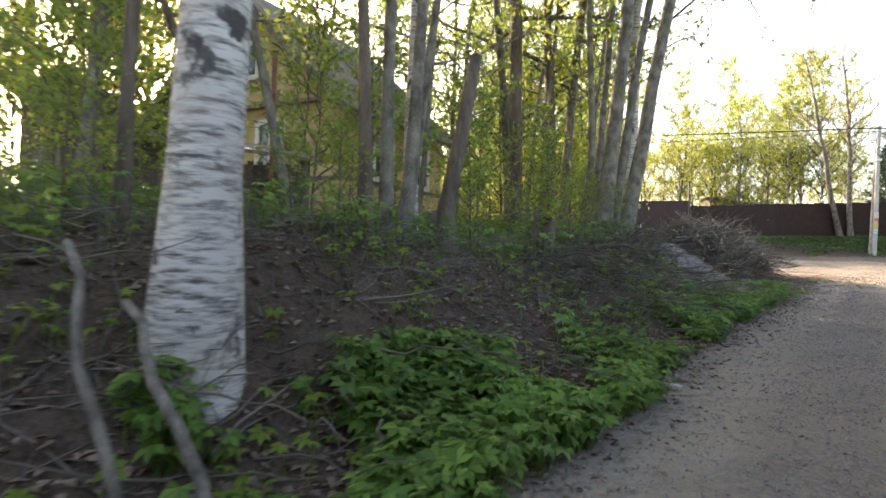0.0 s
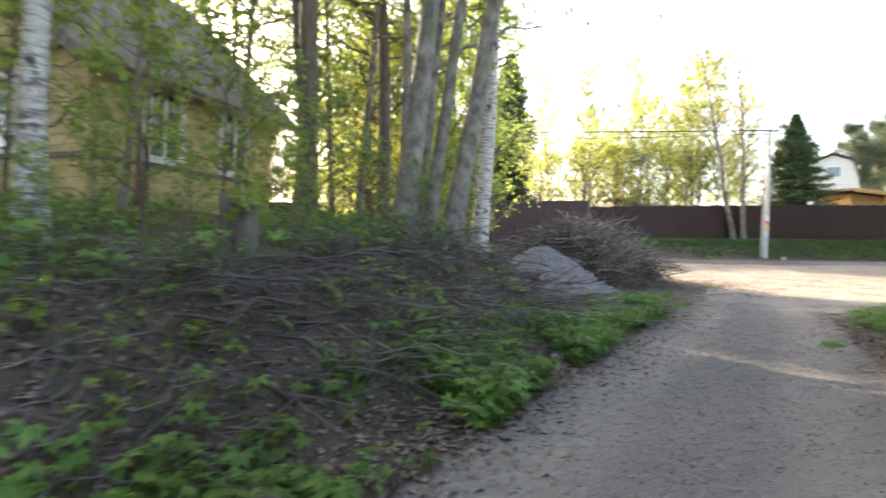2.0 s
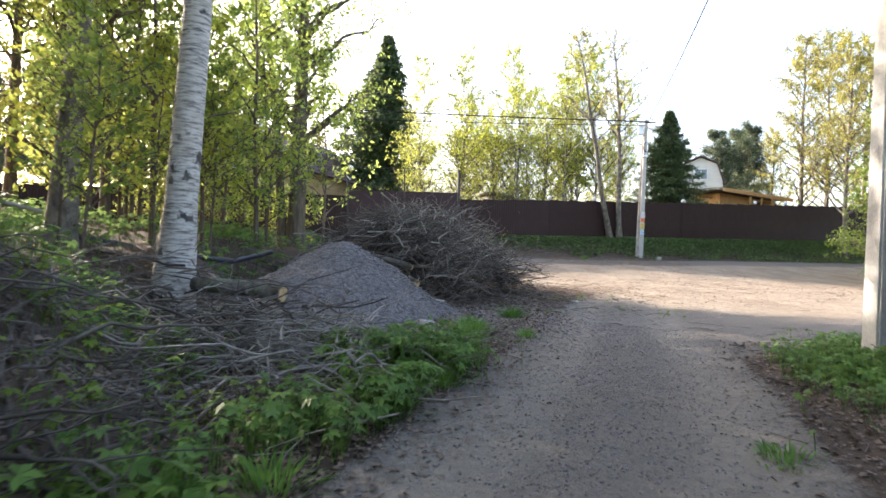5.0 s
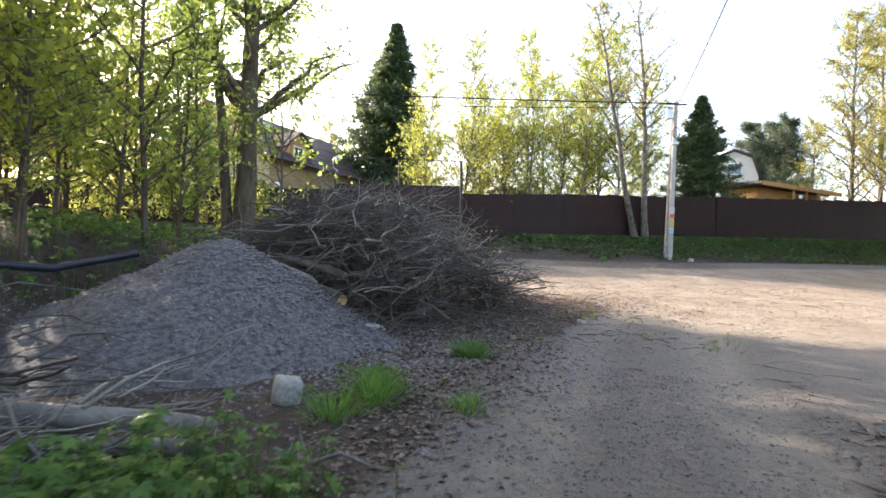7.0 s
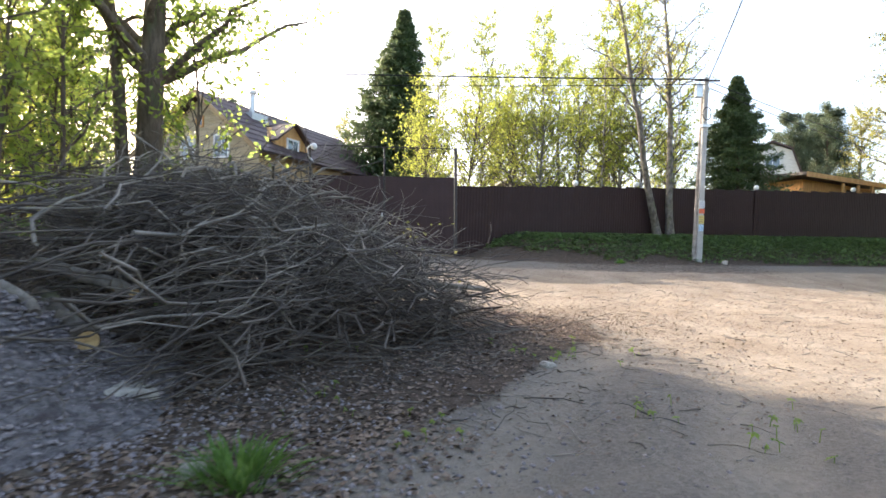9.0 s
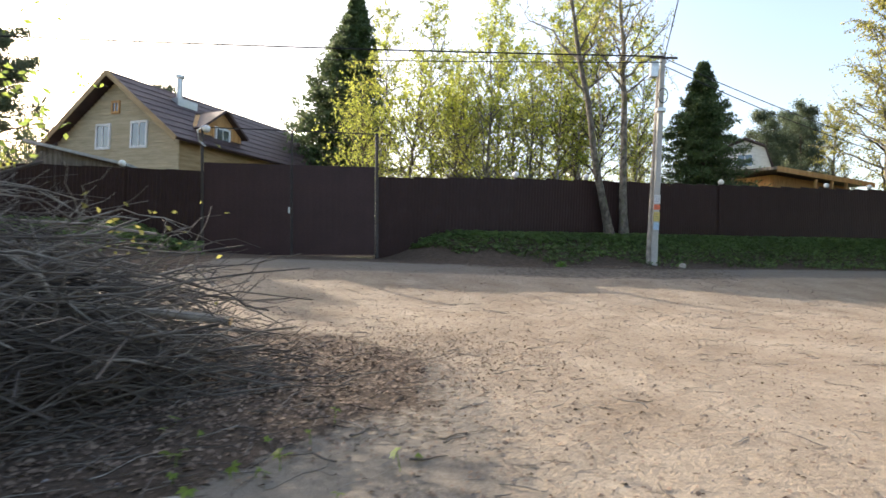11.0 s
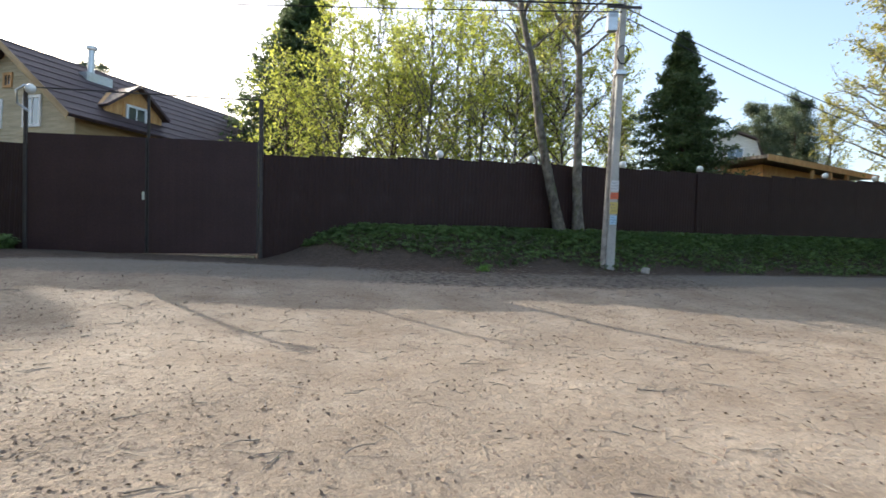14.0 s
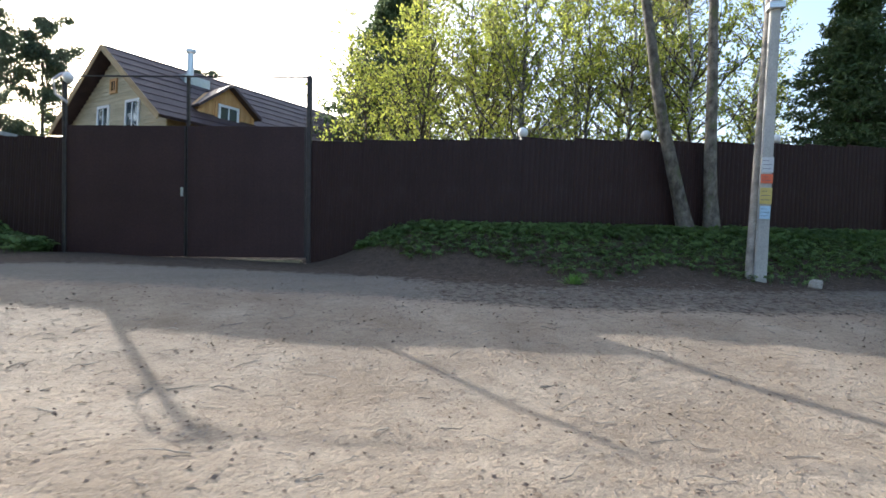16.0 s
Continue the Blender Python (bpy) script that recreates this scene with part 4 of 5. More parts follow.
# ---- trees ----
def uv_xy(u, v):
    return np.stack([0.8 * u - 0.6 * v, 0.6 * u + 0.8 * v], -1)


def trunk_path(h, lean, r, k=14, wob=0.055):
    t = np.linspace(0, 1, k)
    P = np.zeros((k, 3))
    P[:, 2] = t * h
    bow = r.uniform(-0.6, 0.6, 2)
    for i in range(2):
        P[:, i] = lean[i] * h * t + bow[i] * 0.12 * h * lean[i] * np.sin(t * 3.1) + (r.normal(0, wob, k).cumsum() * h * 0.12) * t
    return P


def at_path(P, t):
    k = len(P)
    f = np.clip(t, 0, 1) * (k - 1)
    i = np.minimum(f.astype(int), k - 2)
    w = (f - i)[:, None]
    return P[i] * (1 - w) + P[i + 1] * w


def make_tree(name, seed, h, r0, bark, leaf, label, lean=(0, 0), limbs=26, start=0.35, spread=0.28, twigs=7, per=16, size=0.10,
              rise=0.55, droop=0.1, top=0.25, category="tree", sides=12, bare_low=0, limb_thick=0.45, group="", puff=0.0):
    """A tapered trunk, limbs with twigs, and single leaves along the twigs; stands on its origin."""
    r = np.random.default_rng(seed)
    tree = thing(name, pose(0, 0, 0), label, category, group)
    P = trunk_path(h, lean, r)
    t = np.linspace(0, 1, len(P))
    R = r0 * ((1 - t) ** 0.8 * (1 - top * 0.3) + 0.06) * (1 + 0.35 * np.exp(-t * h / 0.35))
    P2 = np.vstack([P[:1] + [0, 0, -0.35], P])
    trunk = np_part("trunk", sticks(P2[None], np.r_[R[0] * 1.15, R][None], sides), bark, tree)
    if limbs:
        lt = np.sort(r.uniform(start, 0.98, limbs))
        base = at_path(P, lt)
        az = np.arange(limbs) * 2.4 + r.uniform(0, 1, limbs)
        up = rise + 0.5 * (lt - start)
        way = unit(np.stack([np.cos(az), np.sin(az), up + r.normal(0, 0.15, limbs)], -1))
        ln = h * spread * (1.12 - 0.75 * ((lt - start) / (1 - start))) * r.uniform(0.6, 1.2, limbs)
        LP = paths(base, way, ln, 7, 0.22, r, droop)
        lr = np.interp(lt, t, R)[:, None] * limb_thick * np.linspace(1, 0.18, 7)[None] + 0.004
        tw_n = limbs * twigs
        li = np.repeat(np.arange(limbs), twigs)
        tt = r.uniform(0.25, 1.0, tw_n)
        f = tt * 6
        i0 = np.minimum(f.astype(int), 5)
        w = (f - i0)[:, None]
        tb = LP[li, i0] * (1 - w) + LP[li, i0 + 1] * w
        td = unit(way[li] * 0.7 + r.normal(0, 0.6, (tw_n, 3)) + [0, 0, 0.15])
        tl = ln[li] * r.uniform(0.22, 0.55, tw_n)
        TP = paths(tb, td, tl, 5, 0.25, r, droop)
        np_part("branchwork", joined([sticks(LP, lr, 6), sticks(TP, np.maximum(0.0035, 0.011 * np.linspace(1, 0.25, 5)[None] * (h / 9)) * np.ones((tw_n, 1)), 4)]), bark if bark != "bark_birch" else "bark_dark", tree)
        if per:
            n = tw_n * per
            ti = np.repeat(np.arange(tw_n), per)
            f = r.uniform(0.15, 1.0, n) * 4
            i0 = np.minimum(f.astype(int), 3)
            w = (f - i0)[:, None]
            C = TP[ti, i0] * (1 - w) + TP[ti, i0 + 1] * w + r.normal(0, 0.5 * size + puff, (n, 3))
            np_part("crown", leaves(C, size, r), leaf, tree)
    return tree


def make_spruce(name, seed, h, width, label, leaf="needle", layers=30, start=0.04, gaps=0.0):
    r = np.random.default_rng(seed)
    tree = thing(name, pose(0, 0, 0), label, "tree")
    P = trunk_path(h, (0, 0), r)
    t = np.linspace(0, 1, len(P))
    np_part("trunk", sticks(np.vstack([P[:1] + [0, 0, -0.35], P])[None], (np.r_[1.1, 1 - 0.95 * t] * h * 0.014)[None], 8), "bark_dark", tree)
    n = layers * 11
    lt = start + (1 - start) * (np.arange(n) / n) ** 0.9
    az = np.arange(n) * 2.4
    ln = width / 2 * (1 - lt) ** 1.0 * r.uniform(0.45, 1.2, n) + 0.12
    base = at_path(P, lt)
    way = unit(np.stack([np.cos(az), np.sin(az), 0.25 - 0.5 * (1 - lt) + r.normal(0, 0.08, n)], -1))
    LP = paths(base, way, ln, 6, 0.08, r, 0.12)
    LP[:, -1, 2] += ln * 0.10
    np_part("branchwork", sticks(LP, np.linspace(0.022, 0.005, 6)[None] * np.ones((n, 1)) * h / 12, 4), "bark_dark", tree)
    per = 110
    ti = np.repeat(np.arange(n), per)
    f = r.uniform(0.02, 1.0, n * per) ** 0.62 * 5
    i0 = np.minimum(f.astype(int), 4)
    w = (f - i0)[:, None]
    C = LP[ti, i0] * (1 - w) + LP[ti, i0 + 1] * w
    side = unit(np.cross(way, [0, 0, 1.0]))[ti] * (r.normal(0, 0.22, n * per) * ln[ti] * (1 - 0.6 * f / 5))[:, None]
    C = C + side
    C[:, 2] -= np.abs(r.normal(0, 0.10, n * per)) * (h / 12)
    np_part("crown", leaves(C, 0.34 * h / 14, r, 0.25, 0.30), leaf, tree)
    return tree


def stand(tree, x, y, turn=0, scale=1.0, sink=0.05, z=None):
    tree.matrix_basis = pose(x, y, (land1(x, y) if z is None else z) - sink, 0, 0, turn) @ Matrix.Diagonal((scale, scale, scale, 1))
    return tree


def again(tree, x, y, turn, scale, z=None):
    m = pose(x, y, (land1(x, y) if z is None else z) - 0.05, 0, 0, turn)
    c = copy_thing(tree, m)
    c.scale = (scale, scale, scale)
    return c


# bank trees; x, y, height, radius, lean
stand(make_tree("birch", 1, 11, 0.165, "bark_birch", "leaf_green", "thick white birch with black scars leaning over the bank", (0.035, 0.01), 14, 0.42, 0.22, 6, 16), -0.40, 2.58)
stand(make_tree("birch", 2, 12, 0.105, "bark_birch", "leaf_yellow", "slender white birch on the bank before the yellow house", (0.0, 0.0), 22, 0.42, 0.2, 6, 14), 1.5, 7.2)
stand(make_tree("birch", 3, 13, 0.175, "bark_birch", "leaf_green", "black and white birch at the bank's end", (0.055, -0.035), 26, 0.40, 0.22, 7, 14), 7.42, 11.35)
ALDER = "grey-barked alder stem leaning in a clump on the bank"
for i, (x, y, h, r0, lx, ly) in enumerate(((4.75, 7.85, 11, 0.19, 0.075, -0.03), (5.02, 8.65, 10, 0.10, 0.02, 0.04), (5.20, 8.28, 11, 0.12, 0.12, -0.02),
                                           (5.64, 8.60, 12, 0.19, 0.15, -0.05), (5.50, 9.4, 11, 0.12, 0.10, 0.05))):
    stand(make_tree("alder", 20 + i, h, r0 * 0.70, "bark_grey", "leaf_green", ALDER, (lx, ly), 18, 0.36, 0.26, 7, 15, group="alder clump"), x, y)
MAPLE = "slim grey-brown tree stem on the bank top"
for i, (x, y, h, r0, lx, ly) in enumerate(((0.60, 4.76, 9, 0.075, -0.02, 0.0), (0.80, 4.90, 9, 0.08, 0.0, 0.03), (0.97, 4.97, 9, 0.085, 0.06, 0.0),
                                           (-0.30, 5.5, 6, 0.06, -0.38, 0.0), (0.04, 5.25, 7, 0.06, -0.28, 0.02), (1.1, 5.6, 9, 0.07, 0.10, 0.02),
                                           (3.95, 9.6, 12, 0.19, 0.0, 0.0), (4.05, 9.95, 11, 0.12, -0.03, 0.02), (3.1, 10.5, 9, 0.07, 0.04, 0.0),
                                           (5.6, 11.4, 12, 0.17, -0.02, 0.0), (6.4, 12.4, 12, 0.17, 0.03, 0.0), (4.9, 10.5, 10, 0.06, 0.05, 0.0),
                                           (4.6, 10.9, 10, 0.06, -0.06, 0.0), (5.2, 11.9, 10, 0.07, 0.08, 0.0), (5.7, 10.2, 9, 0.06, 0.1, 0.04),
                                           (-1.0, 3.7, 6, 0.06, 0.02, 0.02), (-1.6, 4.9, 7, 0.07, 0.05, 0.0), (1.9, 8.6, 9, 0.06, 0.05, 0.0))):
    stand(make_tree("tree", 40 + i, h, r0 * 0.8, "bark_grey" if i % 3 else "bark_dark", "leaf_yellow" if i % 2 else "leaf_green", MAPLE, (lx, ly), 17, 0.30, 0.28, 7, 16, 0.11, group="bank trees"), x, y)


def broken_trunk():
    z = land1(1.36, 5.0)
    t = thing("broken_trunk", pose(1.36, 5.0, z), "bare forked trunk sawn off at the top", "tree trunk")
    np_part("stem", sticks(np.array([[(0, 0, -0.3), (0.03, 0, 0.4), (0.16, 0.02, 1.1), (0.28, 0.02, 1.85)]]), np.array([[0.13, 0.085, 0.07, 0.06]]), 9), "bark_dark", t)
    np_part("fork", sticks(np.array([[(-0.03, 0.05, -0.1), (-0.06, 0.05, 0.2), (-0.1, 0.05, 0.36)]]), np.array([[0.09, 0.07, 0.06]]), 8), "bark_dark", t)
    s = thing("tree_stump", pose(3.02, 6.2, land1(3.02, 6.2) - 0.05), "short dark sawn stump with sprouting leaves", "tree stump")
    np_part("stem", sticks(np.array([[(0, 0, -0.3), (0, 0, 0.1), (0.01, 0, 0.48)]]), np.array([[0.14, 0.09, 0.075]]), 9), "bark_dark", s)
    np_part("side_stem", sticks(np.array([[(-0.12, 0.05, -0.2), (-0.13, 0.05, 0.2), (-0.15, 0.05, 0.55)]]), np.array([[0.06, 0.045, 0.04]]), 8), "bark_dark", s)
    part("cut_face", sticks_bm((0.01, 0, 0.475), (0.01, 0, 0.487), 0.072), "cut_wood", s, "pale sawn face")
    rr = np.random.default_rng(5)
    np_part("sprout", leaves(np.array([0.0, 0, 0.5]) + rr.normal(0, 0.09, (60, 3)), 0.09, rr, 0.5, 0.7), "leaf_lime", s)


broken_trunk()

# tall tree at the thicket's end and the thicket itself
stand(make_tree("tree", 70, 13, 0.27, "bark_dark", "leaf_green", "tall dark-trunked forked tree at the thicket's end", (0.0, 0.0), 40, 0.22, 0.25, 9, 30, 0.12, rise=0.9, puff=0.12), 11.8, 20.5)
stand(make_tree("tree", 71, 11, 0.14, "bark_dark", "leaf_green", "leaning second stem beside the tall dark tree", (-0.10, 0.02), 16, 0.3, 0.22, 7, 12, 0.12, rise=0.9), 11.55, 20.7)
SAP = "leafy young tree in the roadside thicket"
saplings = [make_tree("sapling", 80 + i, 5.2, 0.035, "bark_dark", ("leaf_green", "leaf_yellow", "leaf_yellow", "leaf_green")[i], SAP, (0.03 * (i - 1), 0.02), 26, 0.10, 0.27, 6, 10, 0.10, rise=0.9, sides=6, group="thicket") for i in range(4)]
spots, r = [], np.random.default_rng(11)
for i in range(600):
    x, y = r.uniform(-2, 13.5), r.uniform(10, 27)
    u, v = 0.8 * x + 0.6 * y, -0.6 * x + 0.8 * y
    if v < 6.2 + 0.10 * max(0, u - 12) or (x - 11.8) ** 2 + (y - 20.5) ** 2 < 0.5 or y > float(fence_y(x)) - 3.2 or (x < 6.2 and 9 < y):
        continue
    if u > 23.5 or (u > 21 and v < 7.5):
        continue
    if all((x - a) ** 2 + (y - b) ** 2 > 0.85 for a, b in spots):
        spots.append((x, y))
for i, (x, y) in enumerate(spots[:38]):
    sc = r.uniform(0.75, 1.35)
    if i < 4:
        stand(saplings[i], x, y, r.uniform(0, 360), sc)
    else:
        again(saplings[i % 4], x, y, r.uniform(0, 360), sc)
# added trees, set towards the sun to keep lane and pickets shaded
tall = make_tree("tree", 84, 11.5, 0.10, "bark_dark", "leaf_green", "tall leafy tree added in the roadside thicket to shade the lane", (0.02, 0.02), 44, 0.14, 0.24, 8, 14, 0.12, rise=0.9, sides=8, group="thicket trees", puff=0.08)
stand(tall, 6.3, 15.2)
for i, (x, y, sc) in enumerate(((5.4, 19.0, 1.1), (7.0, 17.6, 0.95), (3.4, 21.5, 1.15), (1.2, 22.0, 1.2))):
    again(tall, x, y, i * 77, sc)
# low saplings between the bank trees
for x, y, sc in ((3.2, 9.4, 0.42), (4.4, 9.2, 0.45), (-1.8, 7.0, 0.5), (-2.9, 8.0, 0.55), (6.4, 11.4, 0.5), 
                 (-2.2, 5.2, 0.4), (-5.2, 7.5, 0.8), (-6.2, 9.5, 1.0), (-5.8, 12.5, 1.1), (-7.5, 6.0, 0.9), (7.4, 13.2, 0.55), (8.3, 14.2, 0.6)):
    again(saplings[int(x * 7 + y) % 4], x, y, x * 90 + y * 33, sc)


# thin understorey with fresh leaves
under = make_tree("sapling", 88, 3.2, 0.022, "bark_dark", "leaf_lime", "thin sapling with fresh lime-green leaves on the bank", (0.05, 0.02), 18, 0.12, 0.32, 5, 7, 0.10, rise=0.8, sides=6, group="bank saplings")
stand(under, 0.2, 6.9)
for x, y, sc in ((-0.9, 6.2, 1.0), (1.1, 8.0, 1.1), (2.3, 7.0, 0.8), (2.9, 8.6, 1.0), (-1.9, 5.9, 0.9), (-2.6, 7.4, 1.1), (0.1, 9.0, 1.3), (4.2, 10.8, 1.2), (-1.3, 4.2, 0.7), (6.6, 11.0, 0.8), (3.6, 7.6, 0.6), (2.0, 10.2, 1.3), (-3.6, 6.6, 1.2), (-1.6, 3.2, 0.45)):
    again(under, x, y, x * 83 + y * 41, sc)
for i in range(22):
    q = uv_xy(-1.0 + 0.5 * i, 3.0 + 0.9 * abs(math.sin(i * 2.3)))
    again(under, float(q[0]), float(q[1]), i * 71, 0.22 + 0.16 * abs(math.sin(i * 1.3)))

# trees behind the fence
stand(make_spruce("spruce", 90, 19.0, 14.5, "tall dark green pointed spruce behind the fence", layers=38), 29.0, 50.3, z=1.8)
stand(make_spruce("spruce", 91, 8.8, 8.2, "dark green spruce behind the utility pole", layers=28), 39.0, 26.9, z=2.4)
pine = make_tree("pine", 92, 11.0, 0.14, "bark_dark", "needle_pine_haze", "distant pine with a loose crown, blue-green lightened for haze", (0, 0), 44, 0.30, 0.22, 11, 90, 0.11, rise=0.35, sides=7, puff=0.10)
stand(pine, 79, 47, scale=1.5, z=2.3)
for x, y, z, s in ((84, 46, 2.3, 1.6), (74, 52, 2.3, 1.5), (90, 50, 2.3, 1.7), (7.5, 58, 1.6, 1.25), (17.2, 56.5, 1.6, 1.02), (4.5, 56, 1.6, 1.3), (1.0, 52, 1.6, 1.1)):
    again(pine, x, y, x * 40, s, z)
bush = make_tree("young_tree", 100, 8.5, 0.09, "bark_dark", "leaf_yellow", "bright yellow-green spring tree behind the fence", (0.02, 0), 46, 0.10, 0.40, 9, 8, 0.15, rise=1.1, sides=7, group="trees behind the fence")
bush2 = make_tree("young_tree", 101, 9.5, 0.10, "bark_grey", "leaf_yellow", "thin yellow-green spring tree behind the fence", (0.0, 0.02), 44, 0.12, 0.34, 9, 7, 0.15, rise=1.2, sides=7, group="trees behind the fence")
bf = make_tree("birch", 102, 12.5, 0.10, "bark_birch", "leaf_yellow", "tall slim birch with thin spring foliage", (0.01, 0.0), 48, 0.20, 0.23, 8, 11, 0.14, rise=1.0, sides=8, group="birches behind the fence")
stand(bush, 26.4, 33.6, z=2.0)
for x, y, s in ((24.9, 35.2, 0.9), (28.2, 32.6, 0.95), (30.0, 34.0, 1.0)):
    again(bush, x, y, x * 77, s, 2.0)
stand(bush2, 29.0, 30.8, z=2.0)
for x, y, s in ((31.6, 31.0, 0.9), (34.2, 35.5, 1.15), (37, 37, 1.2), (39.5, 36, 1.2), (43, 34.5, 0.9), (33, 40, 1.2)):
    again(bush2, x, y, x * 57, s, 2.1)
stand(bf, 33.5, 31.2, z=2.2)
for x, y, s in ((34.8, 29.6, 1.0), (36, 32.4, 1.05), (39.6, 31.6, 0.95), (30.4, 38.5, 1.1), (35.2, 38.6, 1.2), (28.6, 42, 1.1), (41.5, 38.8, 1.15)):
    again(bf, x, y, x * 97, s, 2.2)
# two leaning willow stems in front of the fence
stand(make_tree("willow", 110, 10.5, 0.155, "bark_grey", "leaf_olive", "leaning grey willow stem before the brown fence", (-0.27, 0.02), 26, 0.38, 0.22, 7, 7, 0.11, rise=1.0), 30.15, 24.45)
stand(make_tree("willow", 111, 11, 0.155, "bark_grey", "leaf_olive", "upright grey willow stem before the brown fence", (-0.10, 0.02), 26, 0.42, 0.20, 7, 7, 0.11, rise=1.0), 30.75, 24.35)
# aspens at the fence's far end, and the far belt of woods
asp = make_tree("aspen", 120, 14, 0.16, "bark_grey", "leaf_olive", "tall aspen with brownish spring foliage at the lane's far side", (0.0, 0.0), 52, 0.16, 0.27, 9, 17, 0.14, rise=0.9, sides=8, group="far aspens")
stand(asp, 47.5, 20.2)
for x, y, s in ((49.2, 23.6, 1.05), (52.3, 23.2, 1.1), (55.5, 22.0, 1.1), (46.0, 14.8, 1.0), (43.5, 12.0, 0.95), (45.5, 13.2, 0.9), (53, 17.5, 1.1), (50, 12.0, 0.95), (56, 14, 1.0)):
    again(asp, x, y, x * 71, s)
lane_tree = make_tree("young_tree", 121, 7.5, 0.08, "bark_dark", "leaf_lime", "bright green leafy tree beyond the picket fence", (0.0, 0.0), 44, 0.08, 0.30, 9, 17, 0.13, rise=0.9, sides=7)
stand(lane_tree, 33.5, 13.2)
for x, y, s in ((36.2, 10.4, 1.3), (39, 8.5, 1.3), (32.5, 9.5, 1.15), (36.5, 14.0, 1.2), (41, 11.5, 1.4)):
    again(lane_tree, x, y, x * 31, s)
r = np.random.default_rng(12)
for i in range(26):
    a = radians(-25 + 150 * i / 25)
    d = r.uniform(62, 95)
    x, y = 20 + d * math.cos(a), 15 + d * math.sin(a)
    if 60 < x < 72 and 33 < y < 47:
        continue
    again((bf, bush2, asp)[i % 3], x, y, r.uniform(0, 360), r.uniform(0.9, 1.25), 2.5)

for i, (x, y, s) in enumerate(((-3.4, 20.5, 0.95), (-4.6, 15.6, 0.8), (-6, 15, 1.0), (-9, 12, 1.1), (-9.5, 17, 1.2), (-4.5, 19, 1.2), (-12, 9, 1.1), (-13, 14, 1.2), (-7, 23, 1.3), (-13, 21, 1.3),
                               (-10, 5, 1.0), (-15, 4, 1.1), (-12, -1, 1.0))):
    again((bush2, bush, asp, bush)[i % 4], x, y, i * 67, s)


# ---- gravel heap and brush ----
def gravel_pile():
    heap = thing("gravel_pile", pose(10.15, 13.3, 0), "cone-shaped heap of grey crushed gravel on the verge", "gravel heap")
    r = np.random.default_rng(31)
    n = 90
    xs = np.linspace(-2.7, 2.7, n)
    X, Y = np.meshgrid(xs, xs)
    a, b = 0.8 * X + 0.6 * Y, -0.6 * X + 0.8 * Y
    rad = np.hypot(a / 1.12, (b + 0.3 * (b < 0) * b * 0.4) / 1.0)
    rad = rad * (1 + 0.06 * ripple(X * 0.7, Y * 0.7))
    base = land(X + 10.15, Y + 13.3)
    Z = 1.50 - 0.58 * np.sqrt(rad ** 2 + 0.07) + 0.03 * ripple(X * 1.4, Y * 1.4) + 0.012 * ripple(X * 4, Y * 4) + r.normal(0, 0.006, X.shape)
    Z = np.maximum(Z, base - 0.05)
    V = np.stack([X, Y, Z], -1).reshape(-1, 3)
    i, j = np.meshgrid(np.arange(n - 1), np.arange(n - 1))
    o = (j * n + i).ravel()
    np_part("mound", (V, np.stack([o, o + 1, o + n + 1, o + n], -1)), "gravel", heap)
    k = 17000
    px, py = r.normal(0, 1.0, k), r.normal(0, 1.0, k)
    ii = np.clip(((px + 2.7) / 5.4 * (n - 1)).astype(int), 0, n - 1)
    jj = np.clip(((py + 2.7) / 5.4 * (n - 1)).astype(int), 0, n - 1)
    C = np.stack([px, py, Z[jj, ii] + 0.002], -1)
    tagged(np_part("crushed_stone", pebbles(C, r, 0.006, 0.024), "pebble", heap), kind="stuff")


def pebbles(C, r, lo, hi):
    """Small uneven six-cornered stones."""
    n = len(C)
    s = r.uniform(lo, hi, (n, 1)) * r.uniform(0.6, 1.4, (n, 3))
    oct_v = np.array([(1, 0, 0), (0, 1, 0), (-1, 0, 0), (0, -1, 0), (0.1, 0.1, 0.7), (0, 0, -0.6)])
    a = r.uniform(0, 6.28, n)
    V = oct_v[None] * s[:, None] * r.uniform(0.8, 1.2, (n, 6, 1))
    c, sn = np.cos(a)[:, None], np.sin(a)[:, None]
    V = np.stack([V[..., 0] * c - V[..., 1] * sn, V[..., 0] * sn + V[..., 1] * c, V[..., 2]], -1) + C[:, None]
    tri = np.array([(0, 1, 4), (1, 2, 4), (2, 3, 4), (3, 0, 4), (1, 0, 5), (2, 1, 5), (3, 2, 5), (0, 3, 5)])
    return V.reshape(-1, 3), (np.arange(n)[:, None, None] * 6 + tri[None]).reshape(-1, 3)


gravel_pile()


